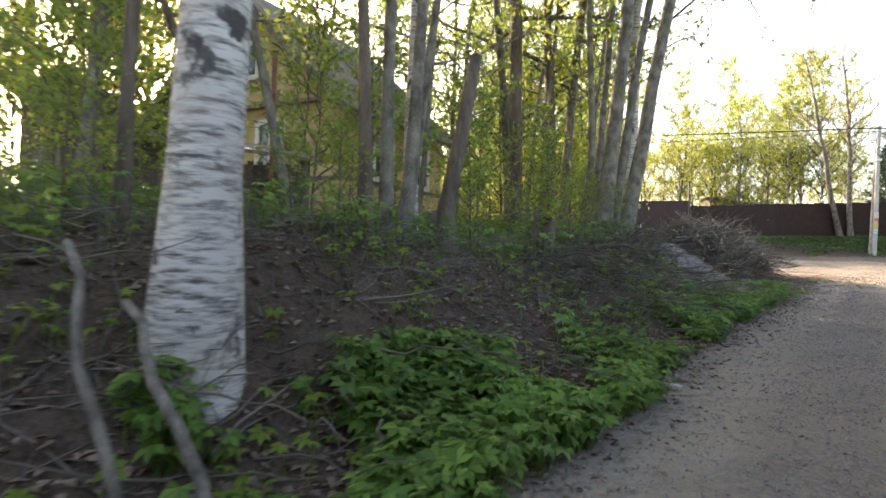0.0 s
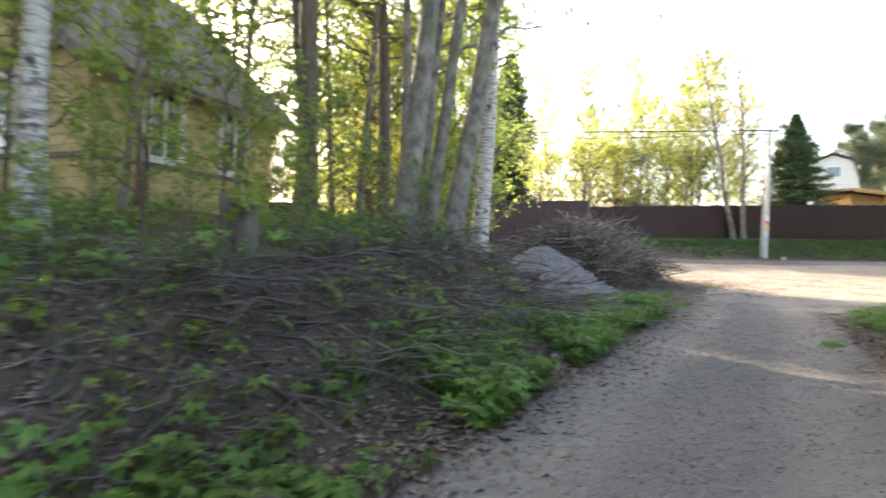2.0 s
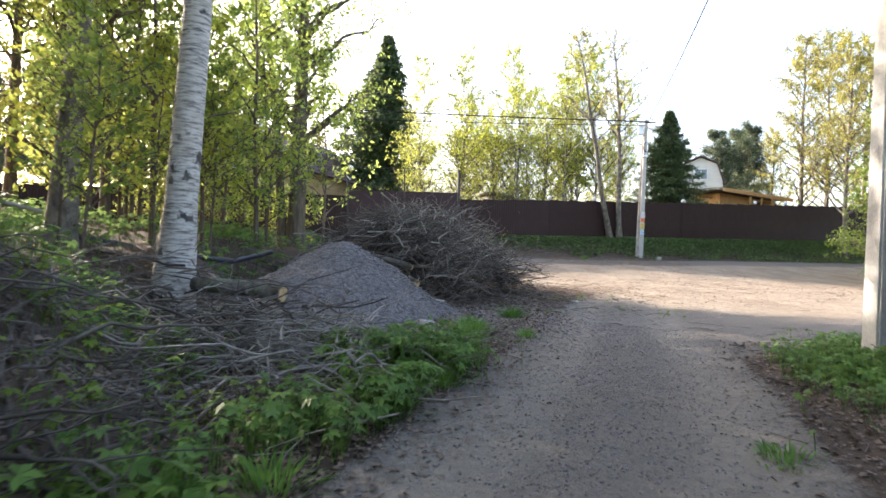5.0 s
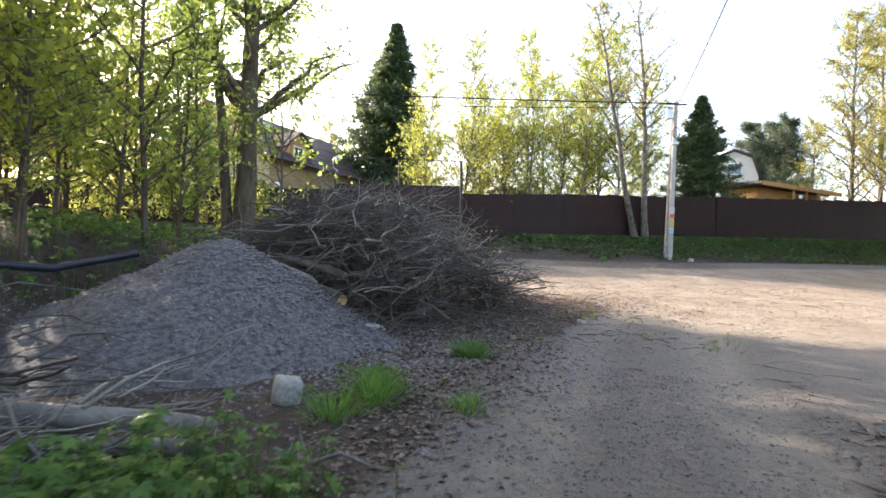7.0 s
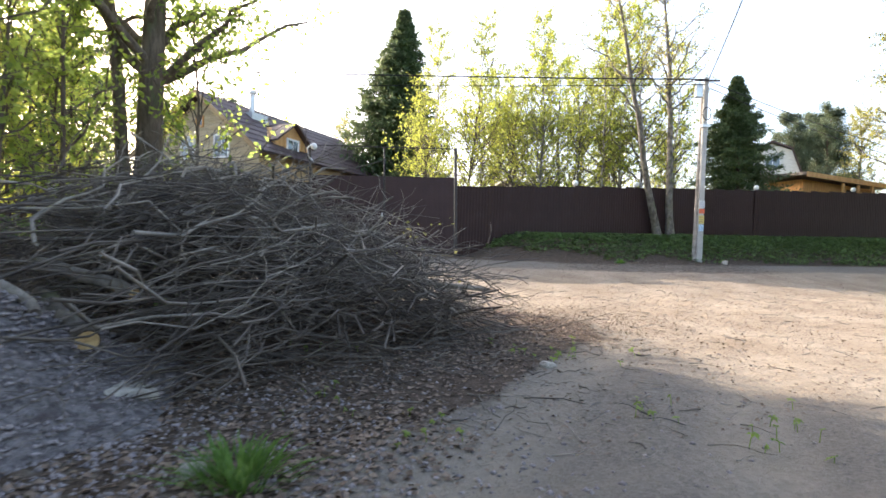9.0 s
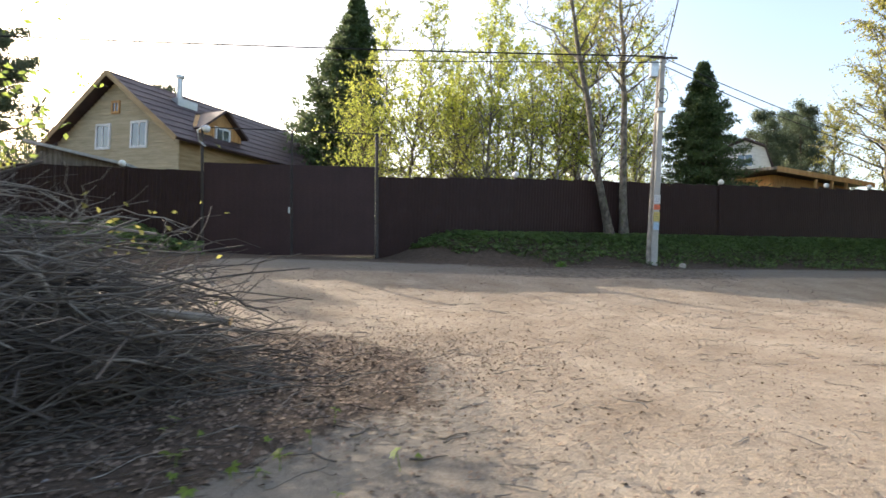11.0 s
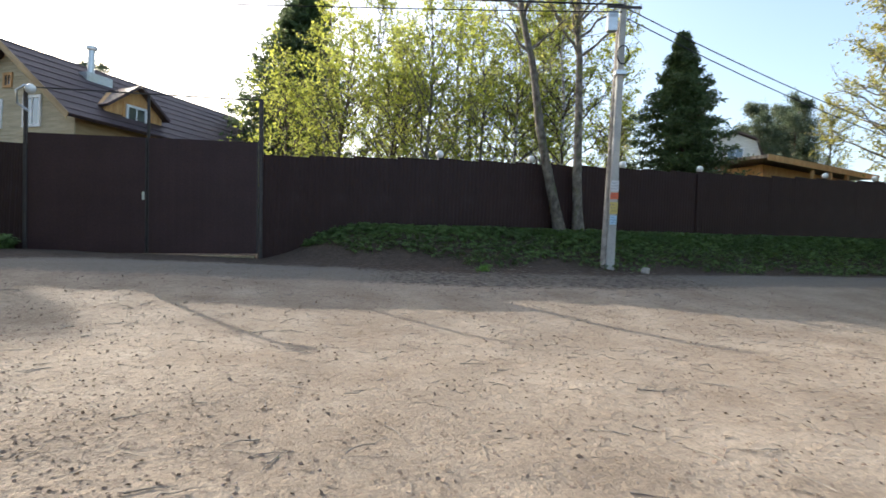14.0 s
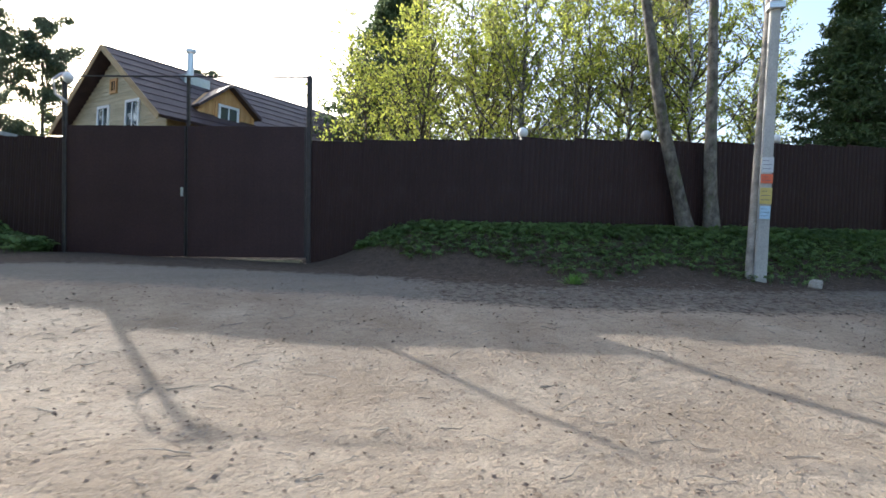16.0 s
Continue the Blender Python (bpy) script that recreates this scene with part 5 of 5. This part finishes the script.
def brush_pile():
    cx, cy = 13.55, 15.55
    pile = thing("brush_pile", pose(cx, cy, 0), "large heap of cut grey branches beside the lane", "brush pile")
    r = np.random.default_rng(41)
    g0 = land1(cx, cy)
    # long axis along the lane
    ax, ay = np.array([0.86, 0.50]), np.array([-0.50, 0.86])

    def dome(a, b):
        return 1.5 * np.clip(1 - ((a + 0.5) / 3.6) ** 2 - (b / 2.1) ** 2, 0, 1) ** 0.62 * (1 - 0.15 * a)

    def batch(n, lmin, lmax, rad, wander, k, shell):
        a = r.uniform(-2.8, 1.9, n)
        b = r.uniform(-1.7, 1.7, n)
        h = dome(a, b) * (r.uniform(0.15, 1.0, n) if not shell else r.uniform(0.75, 1.05, n)) + 0.04
        C = np.stack([a * ax[0] + b * ay[0], a * ax[1] + b * ay[1], g0 + h], -1)
        th = r.normal(0.1, 0.55, n) + np.where(r.random(n) < 0.25, 3.1, 0)
        way = np.stack([np.cos(th) * ax[0] + np.sin(th) * ay[0], np.cos(th) * ax[1] + np.sin(th) * ay[1], -0.16 * a / 2 * np.cos(th) + r.normal(0.02, 0.14, n)], -1)
        ln = r.uniform(lmin, lmax, n)
        P = paths(C - unit(way) * ln[:, None] * 0.5, unit(way), ln, k, wander, r, 0.08)
        floor_z = land(P[..., 0] + cx, P[..., 1] + cy) + 0.02
        P[..., 2] = np.maximum(P[..., 2], floor_z)
        R = (rad * r.uniform(0.5, 1.4, n))[:, None] * np.linspace(1, 0.3, k)[None]
        return P, R

    P, R = batch(760, 1.4, 3.0, 0.010, 0.20, 8, False)
    tagged(np_part("brushwood", sticks(P, R, 5), "twig", pile), kind="stuff")
    # side shoots off the branches
    m = 3800
    i, f = r.integers(0, len(P), m), r.integers(2, 7, m)
    way = unit(unit(P[i, f] - P[i, f - 1]) + r.normal(0, 0.45, (m, 3)) + [0, 0, 0.12])
    S = paths(P[i, f], way, r.uniform(0.25, 0.9, m), 5, 0.3, r, 0.05)
    S[..., 2] = np.maximum(S[..., 2], land(S[..., 0] + cx, S[..., 1] + cy) + 0.01)
    tagged(np_part("brushwood", sticks(S, 0.0055 * np.linspace(1, 0.35, 5)[None] * np.ones((m, 1)), 4), "twig", pile), kind="stuff")
    P, R = batch(120, 1.0, 2.4, 0.013, 0.42, 8, True)
    tagged(np_part("pale_brushwood", sticks(P, R, 5), "twig_pale", pile, "pale bleached branches"), kind="stuff")
    i, f = r.integers(0, len(P), 600), r.integers(2, 7, 600)
    way = unit(unit(P[i, f] - P[i, f - 1]) + r.normal(0, 0.5, (600, 3)) + [0, 0, 0.15])
    S = paths(P[i, f], way, r.uniform(0.2, 0.7, 600), 5, 0.35, r, 0.0)
    tagged(np_part("pale_brushwood", sticks(S, 0.005 * np.linspace(1, 0.35, 5)[None] * np.ones((600, 1)), 4), "twig_pale", pile), kind="stuff")
    # dense fine twigs at the crest
    m = 3000
    a, b = r.normal(-1.2, 0.95, m), r.normal(0.5, 0.7, m)
    C = np.stack([a * ax[0] + b * ay[0], a * ax[1] + b * ay[1], g0 + dome(a, b) * r.uniform(0.6, 0.95, m)], -1)
    S = paths(C, unit(r.normal(0, 0.6, (m, 3)) + [0.5, 0.1, 0.75]), r.uniform(0.2, 0.6, m), 5, 0.3, r)
    tagged(np_part("fine_brushwood", sticks(S, 0.004 * np.linspace(1, 0.35, 5)[None] * np.ones((m, 1)), 4), "twig", pile), kind="stuff")
    C = np.array([1.6, 0.2, g0 + 1.15]) + r.normal(0, 1, (45, 3)) * [0.6, 0.3, 0.25]
    np_part("wilted_leaves", leaves(C, 0.06, r, 0.2, 0.6), "leaf_olive", pile, "few wilted leaves")


brush_pile()


def log(a, b, r0, r1, label, bend=0.05, bark="twig_pale", cut=True):
    a, b = np.array(a, float), np.array(b, float)
    t = np.linspace(0, 1, 7)[:, None]
    P = (b - a) * t
    P[:, 2] += bend * np.sin(t[:, 0] * 3.14) * np.linalg.norm(b - a)
    P[:, 0] += 0.03 * np.sin(t[:, 0] * 9)
    ob = thing("log", pose(*a), label, "log", "cut logs on the verge")
    np_part("stem", sticks(P[None], np.linspace(r0, r1, 7)[None], 10), bark, ob)
    if cut:
        way = Vector(P[0] - P[1]).normalized()
        bm = bmesh.new()
        bmesh.ops.create_cone(bm, cap_ends=True, segments=12, radius1=r0 * 0.9, radius2=r0 * 0.88, depth=0.012)
        ob2 = part("cut_face", bm, "cut_wood", ob, "pale sawn end")
        ob2.matrix_basis = Matrix.LocRotScale(Vector(P[0]) + way * 0.004, way.to_track_quat("Z", "Y"), None)


def G(x, y, dz=0.0):
    return (x, y, land1(x, y) + dz)


log((11.50, 13.15, 0.72), (11.1, 14.05, 0.95), 0.08, 0.075, "mossy cut log between gravel heap and brush", 0.0, "bark_grey")
log((11.75, 13.75, 0.98), (11.0, 14.3, 1.2), 0.055, 0.05, "thin cut log against the brush heap", 0.03, "twig_pale")
log((11.2, 13.2, 0.90), (10.75, 13.9, 1.15), 0.04, 0.04, "pale crooked branch over the gravel heap", 0.05, "twig_pale", False)
log((15.72, 14.72, 0.93), (14.5, 15.3, 1.0), 0.035, 0.03, "pale sawn branch end jutting from the brush", 0.02, "twig_pale")
log((8.32, 10.49, 0.80), (7.43, 11.38, 0.85), 0.085, 0.08, "stout sawn log with orange end on a branch heap", 0.02, "bark_grey", True)
log((9.63, 10.03, 0.36), (8.31, 10.40, 0.50), 0.05, 0.07, "grey log lying across the branch heap", 0.02, "twig_pale", False)
log((9.57, 9.88, 0.30), (8.39, 10.1, 0.40), 0.045, 0.055, "second grey log beside the first", 0.02, "bark_grey", False)
log((8.95, 9.72, 0.30), (7.75, 10.0, 0.40), 0.05, 0.06, "weathered grey log low in the heap", 0.02, "twig_pale", False)
log((8.83, 9.87, 0.32), (7.72, 10.68, 0.42), 0.04, 0.045, "slim grey log in the branch heap", 0.02, "bark_grey", False)
log((8.75, 10.47, 0.55), (7.71, 10.97, 0.62), 0.035, 0.03, "long grey branch across the heap", 0.02, "twig_pale", False)
log(G(-0.22, 1.85, 0.02), G(-0.62, 2.35, 0.35), 0.024, 0.018, "crooked grey root at the birch foot", 0.12, "bark_grey", False)
log(G(-0.45, 1.75, -0.05), G(-0.75, 2.15, 0.65), 0.02, 0.014, "crooked grey root beside the birch", 0.1, "bark_grey", False)


def stick_field(name, label, n, spot, rad, lmin, lmax, material, seed, lift=0.06, up=0.12, shoots=2):
    """Loose sticks over the land; spot(r, n) gives their places."""
    r = np.random.default_rng(seed)
    xy = spot(r, n)
    n = len(xy)
    C = np.concatenate([xy, (land(xy[:, 0], xy[:, 1]) + r.uniform(0.002, lift, n))[:, None]], 1)
    th = r.uniform(0, 6.28, n)
    way = unit(np.stack([np.cos(th), np.sin(th), r.normal(up, 0.12, n)], -1))
    P = paths(C, way, r.uniform(lmin, lmax, n), 6, 0.28, r, 0.05)
    P[..., 2] = np.maximum(P[..., 2], land(P[..., 0], P[..., 1]) + 0.008)
    R = (rad * r.uniform(0.5, 1.5, n))[:, None] * np.linspace(1, 0.35, 6)[None]
    sets = [sticks(P, R, 5)]
    if shoots:
        m = n * shoots
        i, f = r.integers(0, n, m), r.integers(1, 6, m)
        w2 = unit(unit(P[i, f] - P[i, f - 1]) + r.normal(0, 0.5, (m, 3)) + [0, 0, 0.1])
        S = paths(P[i, f], w2, r.uniform(0.12, 0.5, m) * lmax * 0.6, 4, 0.3, r)
        S[..., 2] = np.maximum(S[..., 2], land(S[..., 0], S[..., 1]) + 0.006)
        sets.append(sticks(S, 0.4 * rad * np.linspace(1, 0.4, 4)[None] * np.ones((m, 1)), 4))
    tagged(np_part(name, joined(sets), material, None), label, "twigs", kind="stuff")


def strip_spot(u0, u1, v0, v1):
    return lambda r, n: uv_xy(r.uniform(u0, u1, n), r.uniform(v0, v1, n))


def blob_spot(x, y, s):
    return lambda r, n: np.stack([r.normal(x, s, n), r.normal(y, s, n)], -1)


stick_field("dead_branches", "tangle of grey dead branches on the bank slope", 330, strip_spot(5.5, 10.8, 2.0, 3.4), 0.009, 0.3, 1.0, "twig", 51, 0.10, 0.06, 4)
stick_field("dead_branches", "pale dead branches heaped beside the gravel", 230, blob_spot(8.0, 9.7, 0.62), 0.010, 0.35, 1.15, "twig_pale", 52, 0.38, 0.03, 4)
stick_field("dead_branches", "high heap of grey branches round a sawn log", 110, blob_spot(7.9, 10.5, 0.5), 0.010, 0.5, 1.5, "twig", 58, 0.6, 0.0, 3)
stick_field("twigs", "brown twigs and roots on the bare bank", 1100, strip_spot(0.0, 9.5, 1.7, 4.2), 0.006, 0.2, 0.8, "twig", 53, 0.08, 0.1, 2)
stick_field("dry_stalks", "dry brown stalks standing on the bank edge", 420, strip_spot(-0.5, 10.5, 2.4, 3.6), 0.005, 0.15, 0.55, "twig", 57, 0.02, 1.2, 1)
stick_field("twigs", "small twigs over the lane verges", 260, strip_spot(0, 18, -2.4, -0.9), 0.004, 0.08, 0.35, "twig", 54, 0.01, 0.0, 0)
stick_field("twigs", "scattered twigs and straws on the clearing", 1500, lambda r, n: np.stack([r.uniform(13, 31, n), r.uniform(10, 23, n)], -1), 0.004, 0.05, 0.32, "twig_pale", 55, 0.008, 0.0, 0)
stick_field("twigs", "twigs under the brush heap", 700, blob_spot(14.0, 14.6, 1.4), 0.005, 0.1, 0.4, "twig", 56, 0.03, 0.02, 1)


def boulder(x, y, s, seed, turn, label):
    bm = bmesh.new()
    bmesh.ops.create_icosphere(bm, subdivisions=3, radius=1.0)
    for v in bm.verts:
        n = noise.noise(v.co * 1.1 + Vector((seed * 9.1, 3, 1)))
        v.co *= 0.85 + 0.35 * n
        for ax_i, lim in ((0, 0.72), (1, 0.66), (2, 0.6)):
            v.co[ax_i] = max(-lim, min(lim, v.co[ax_i]))
    ob = part("rock", bm, "stone", None, "", True)
    ob.matrix_world = Matrix.LocRotScale((x, y, land1(x, y) + s[2] * 0.25), Euler((0.1, 0.15, radians(turn))), s)
    tagged(ob, label, "rock")


boulder(11.68, 12.85, (0.30, 0.22, 0.20), 1, 30, "pale squared stone half sunk beside gravel")
boulder(10.2, 10.72, (0.20, 0.15, 0.19), 2, 70, "pale rough stone at the gravel heap's foot")
boulder(15.2, 12.9, (0.11, 0.08, 0.05), 3, 10, "small pale stone on the leaf litter")
boulder(30.75, 21.9, (0.22, 0.16, 0.16), 4, 40, "grey stone at the utility pole's foot")
boulder(12.05, 11.6, (0.09, 0.07, 0.06), 5, 20, "small grey stone in the gravel")
boulder(5.9, 6.5, (0.06, 0.045, 0.05), 6, 0, "small pale stone on the verge")
boulder(2.75, 3.45, (0.08, 0.06, 0.04), 7, 50, "small white stone at the lane's edge")

pipe_P = np.array([[(8.6, 13.9, 1.02), (7.6, 13.4, 1.12), (6.2, 12.9, 1.38), (9.4, 14.6, 1.18)][i] for i in (2, 1, 0, 3)])
pipe = np_part("plastic_pipe", sticks(pipe_P[None], np.full((1, 4), 0.045), 8), "black_pipe", None)
tagged(pipe, "dark blue-black plastic pipe lying along the thicket", "pipe")
old_post = thing("fence_post", pose(8.1, 15.4, land1(8.1, 15.4), 0, 4, 0), "thin rusty steel fence post in the thicket", "post")
part("shaft", boxed(-0.03, 0.03, -0.03, 0.03, -0.3, 2.2, bevel=0.005), "bark_dark", old_post)


# ---- low plants ----
def weed_leaves(xy, r, size, hgt, leaflets=5):
    """Stalked leaves of several leaflets, spread flat over the land."""
    n = len(xy)
    z = land(xy[:, 0], xy[:, 1])
    h = hgt * r.uniform(0.25, 1.1, n)
    th = r.uniform(0, 6.28, n)
    off = r.uniform(0.0, 0.5, n) * h
    base = np.concatenate([xy, z[:, None] - 0.02], 1)
    top = base + np.stack([np.cos(th) * off, np.sin(th) * off, h + 0.02], -1)
    stalk = sticks(np.stack([base, (base + top) / 2 + [0, 0, 0.02], top], 1), np.full((n, 3), 0.003), 3)
    tilt = r.normal(0, 0.35, (n, 2))
    nrm = unit(np.stack([tilt[:, 0] + np.cos(th) * 0.35, tilt[:, 1] + np.sin(th) * 0.35, np.ones(n)], -1))
    fwd = unit(np.stack([np.cos(th), np.sin(th), np.zeros(n)], -1))
    fwd = unit(fwd - nrm * (fwd * nrm).sum(1, keepdims=True))
    side = np.cross(nrm, fwd)
    L = size * r.uniform(0.6, 1.35, n)
    quads = []
    for a in np.linspace(-1.75, 1.75, leaflets):
        d = fwd * math.cos(a) + side * math.sin(a)
        s = np.cross(nrm, d)
        ll = (L * (1.0 - 0.14 * abs(a)))[:, None]
        dip = nrm * ll * 0.16
        quads.append(np.stack([top, top + d * ll * 0.55 + s * ll * 0.23 + dip * 0.3, top + d * ll - dip, top + d * ll * 0.55 - s * ll * 0.23 + dip * 0.3], 1))
    V = np.stack(quads, 1).reshape(-1, 3)
    return (V, np.arange(len(V)).reshape(-1, 4)), stalk


def weeds(name, label, xy, seed, size, hgt, material="leaf_weed"):
    r = np.random.default_rng(seed)
    lv, st = weed_leaves(xy, r, size, hgt)
    sv, sf = st
    ob = np_part(name, joined([lv, (sv, sf)]), material, None)
    return tagged(ob, label, "weeds", kind="stuff")


def patchy(r, n, spot, thresh, scale=1.0):
    xy = spot(r, n)
    keep = ripple(xy[:, 0] * scale, xy[:, 1] * scale) + r.normal(0, 0.25, len(xy)) > thresh
    return xy[keep]


def clumped(xy, thresh):
    """Those of the places that fall into natural clumps."""
    q = np.random.default_rng(len(xy))
    return xy[ripple(xy[:, 0] * 1.9 + 3, xy[:, 1] * 1.9) + q.normal(0, 0.22, len(xy)) > thresh]


r = np.random.default_rng(61)
u = r.uniform(0.9, 4.0, 5000)
weeds("ground_elder", "lush green lobed weeds covering the bank foot", clumped(uv_xy(u, 1.12 + r.uniform(0, 1, 5000) ** 0.8 * (1.2 - 0.12 * u)), -0.02), 62, 0.078, 0.19)
u = r.uniform(3.6, 7.0, 1500)
weeds("ground_elder", "green lobed weeds at the lane's edge", clumped(uv_xy(u, 1.3 + np.abs(r.normal(0, 0.36, 1500))), -0.1), 63, 0.075, 0.19)
u = r.uniform(6.5, 13.4, 3200)
weeds("ground_elder", "green weeds between lane and branches", clumped(uv_xy(u, 1.35 + np.abs(r.normal(0, 0.36, 3200)) * np.where(u > 12.3, 0.5, 1)), -0.15), 64, 0.065, 0.24)
weeds("ground_elder", "scattered green plants on the bank top", patchy(r, 9000, strip_spot(-3, 12, 2.9, 7.5), -0.1, 1.2), 65, 0.062, 0.30)
weeds("ground_elder", "sparse lime-green seedlings on the bank slope", patchy(r, 3000, strip_spot(-1.5, 12, 1.7, 3.6), 0.2, 2.0), 66, 0.055, 0.16, "leaf_lime")
xs = r.uniform(23.2, 49.5, 15000)
s = np.abs(r.normal(0.2, 1.3, 15000)) + 0.05
k = (s < 1.9 + 0.05 * (xs - 23) + 0.35 * np.sin(xs * 1.7)) & (xs > 22.9 + 0.6 * s)
weeds("ground_elder", "low green weeds on the berm below the fence", np.stack([xs[k], fence_y(xs[k]) - s[k]], -1), 67, 0.085, 0.16, "leaf_verge")
xs = r.uniform(10, 17, 1800)
weeds("ground_elder", "low green weeds below the fence beside the gate", np.stack([xs, fence_y(xs) - np.abs(r.normal(0.2, 1.0, 1800)) - 0.05], -1), 68, 0.12, 0.3, "leaf_verge")
xy = np.stack([r.normal(12.9, 0.75, 1500), r.normal(6.95, 0.42, 1500)], -1)
weeds("ground_elder", "green weed patch at the concrete pole's foot", xy[(-0.6 * xy[:, 0] + 0.8 * xy[:, 1] > -2.95) & (-0.6 * xy[:, 0] + 0.8 * xy[:, 1] < -1.25)], 69, 0.06, 0.2)
xy = uv_xy(r.uniform(6, 14, 1900), r.normal(-1.95, 0.28, 1900))
weeds("ground_elder", "sparse weeds along the picket fence", xy[ripple(xy[:, 0], xy[:, 1]) > -0.15], 70, 0.055, 0.15)
weeds("ground_elder", "small yellow-green weeds in the gravel pad", patchy(r, 700, lambda q, n: np.stack([q.uniform(10.3, 16.5, n), q.uniform(10.4, 14.6, n)], -1), 0.75, 1.5), 71, 0.045, 0.09, "leaf_lime")
weeds("nettles", "lush green clump at the log's end", np.stack([r.normal(8.95, 0.34, 700), r.normal(9.05, 0.26, 700)], -1), 72, 0.065, 0.34)
weeds("ground_elder", "weeds in the shade of the thicket", patchy(r, 2600, strip_spot(12, 22, 5.5, 11), -0.2), 73, 0.09, 0.3)


def grass_tuft(x, y, n, h, seed, label):
    r = np.random.default_rng(seed)
    base = np.stack([r.normal(x, 0.07, n), r.normal(y, 0.07, n)], -1)
    B = np.concatenate([base, land(base[:, 0], base[:, 1])[:, None] - 0.01], 1)
    out = unit(np.concatenate([base - [x, y] + r.normal(0, 0.03, (n, 2)), np.full((n, 1), 0.16)], 1))
    P = paths(B, out, h * r.uniform(0.6, 1.2, n), 5, 0.1, r, 0.35)
    wv = unit(np.cross(out, [0, 0, 1.0]))[:, None] * (0.006 * np.array([1, 1, 0.8, 0.5, 0.05]))[None, :, None]
    V = np.stack([P - wv, P + wv], 2).reshape(-1, 3)
    i, j = np.meshgrid(np.arange(n), np.arange(4), indexing="ij")
    o = (i * 10 + j * 2).ravel()
    tagged(np_part("grass_tuft", (V, np.stack([o, o + 1, o + 3, o + 2], -1)), "grass_blade", None), label, "grass", "grass tufts")


for i, (x, y, n, h) in enumerate(((12.24, 11.45, 240, 0.30), (10.75, 10.45, 200, 0.34), (10.95, 10.9, 120, 0.24), (10.35, 10.2, 110, 0.3), (8.2, 8.0, 120, 0.26), (9.0, 8.55, 130, 0.26),
                                  (11.2, 10.0, 90, 0.18), (7.3, 7.35, 110, 0.24), (4.9, 5.8, 90, 0.22), (9.9, 6.4, 90, 0.14), (3.55, 5.2, 80, 0.3), (26.2, 22.6, 150, 0.25), (12.4, 7.25, 120, 0.25))):
    grass_tuft(x, y, n, h, 200 + i, "tuft of fresh green grass in the gravel verge")


def litter_field(name, label, xy, size, seed, material="litter"):
    r = np.random.default_rng(seed)
    C = np.concatenate([xy, (land(xy[:, 0], xy[:, 1]) + r.uniform(0.004, 0.015, len(xy)))[:, None]], 1)
    tagged(np_part(name, leaves(C, size, r, 0.85, 0.7), material, None), label, "leaf litter", kind="stuff")


xy = uv_xy(r.uniform(-2, 18, 9000), r.normal(1.45, 0.3, 9000))
litter_field("leaf_litter", "brown dead leaves along the lane's edge", xy, 0.045, 81)
litter_field("leaf_litter", "brown dead leaves on the bank", strip_spot(-2, 13.5, 1.5, 5.5)(r, 26000), 0.05, 82)
litter_field("leaf_litter", "dead leaves on the lane's fence side", uv_xy(r.uniform(1, 16, 5000), r.normal(-1.5, 0.35, 5000)), 0.045, 83)
xy = np.stack([r.uniform(10.5, 17.5, 15000), r.uniform(10.2, 17, 15000)], -1)
v = -0.6 * xy[:, 0] + 0.8 * xy[:, 1]
litter_field("leaf_litter", "pale dry leaves on the gravel pad", xy[(v > 1.5 + r.normal(0, 0.35, len(v))) & (v < 5)], 0.05, 84)
litter_field("leaf_litter", "dry leaf scraps on the clearing", np.stack([r.uniform(14, 32, 14000), r.uniform(11, 24, 14000)], -1), 0.035, 85)


def stone_field(name, label, xy, lo, hi, seed):
    r = np.random.default_rng(seed)
    C = np.concatenate([xy, land(xy[:, 0], xy[:, 1])[:, None] + 0.002], 1)
    tagged(np_part(name, pebbles(C, r, lo, hi), "pebble", None), label, "gravel", kind="stuff")


stone_field("loose_gravel", "loose grey gravel on the lane", uv_xy(r.uniform(0.5, 17, 17000), r.normal(0.15, 0.72, 17000)), 0.003, 0.012, 91)
stone_field("loose_gravel", "scattered pebbles on the clearing", np.stack([r.uniform(12, 30, 7000), r.uniform(8, 22, 7000)], -1), 0.003, 0.010, 92)
stone_field("loose_gravel", "crushed gravel spread about the heap", np.stack([r.normal(11.0, 1.4, 6000), r.normal(12.0, 1.0, 6000)], -1), 0.007, 0.022, 93)
litter_field("leaf_litter", "trampled brown leaves on the clearing beside the brush", np.stack([r.normal(17.0, 1.2, 9000), r.normal(15.6, 1.2, 9000)], -1), 0.03, 86)
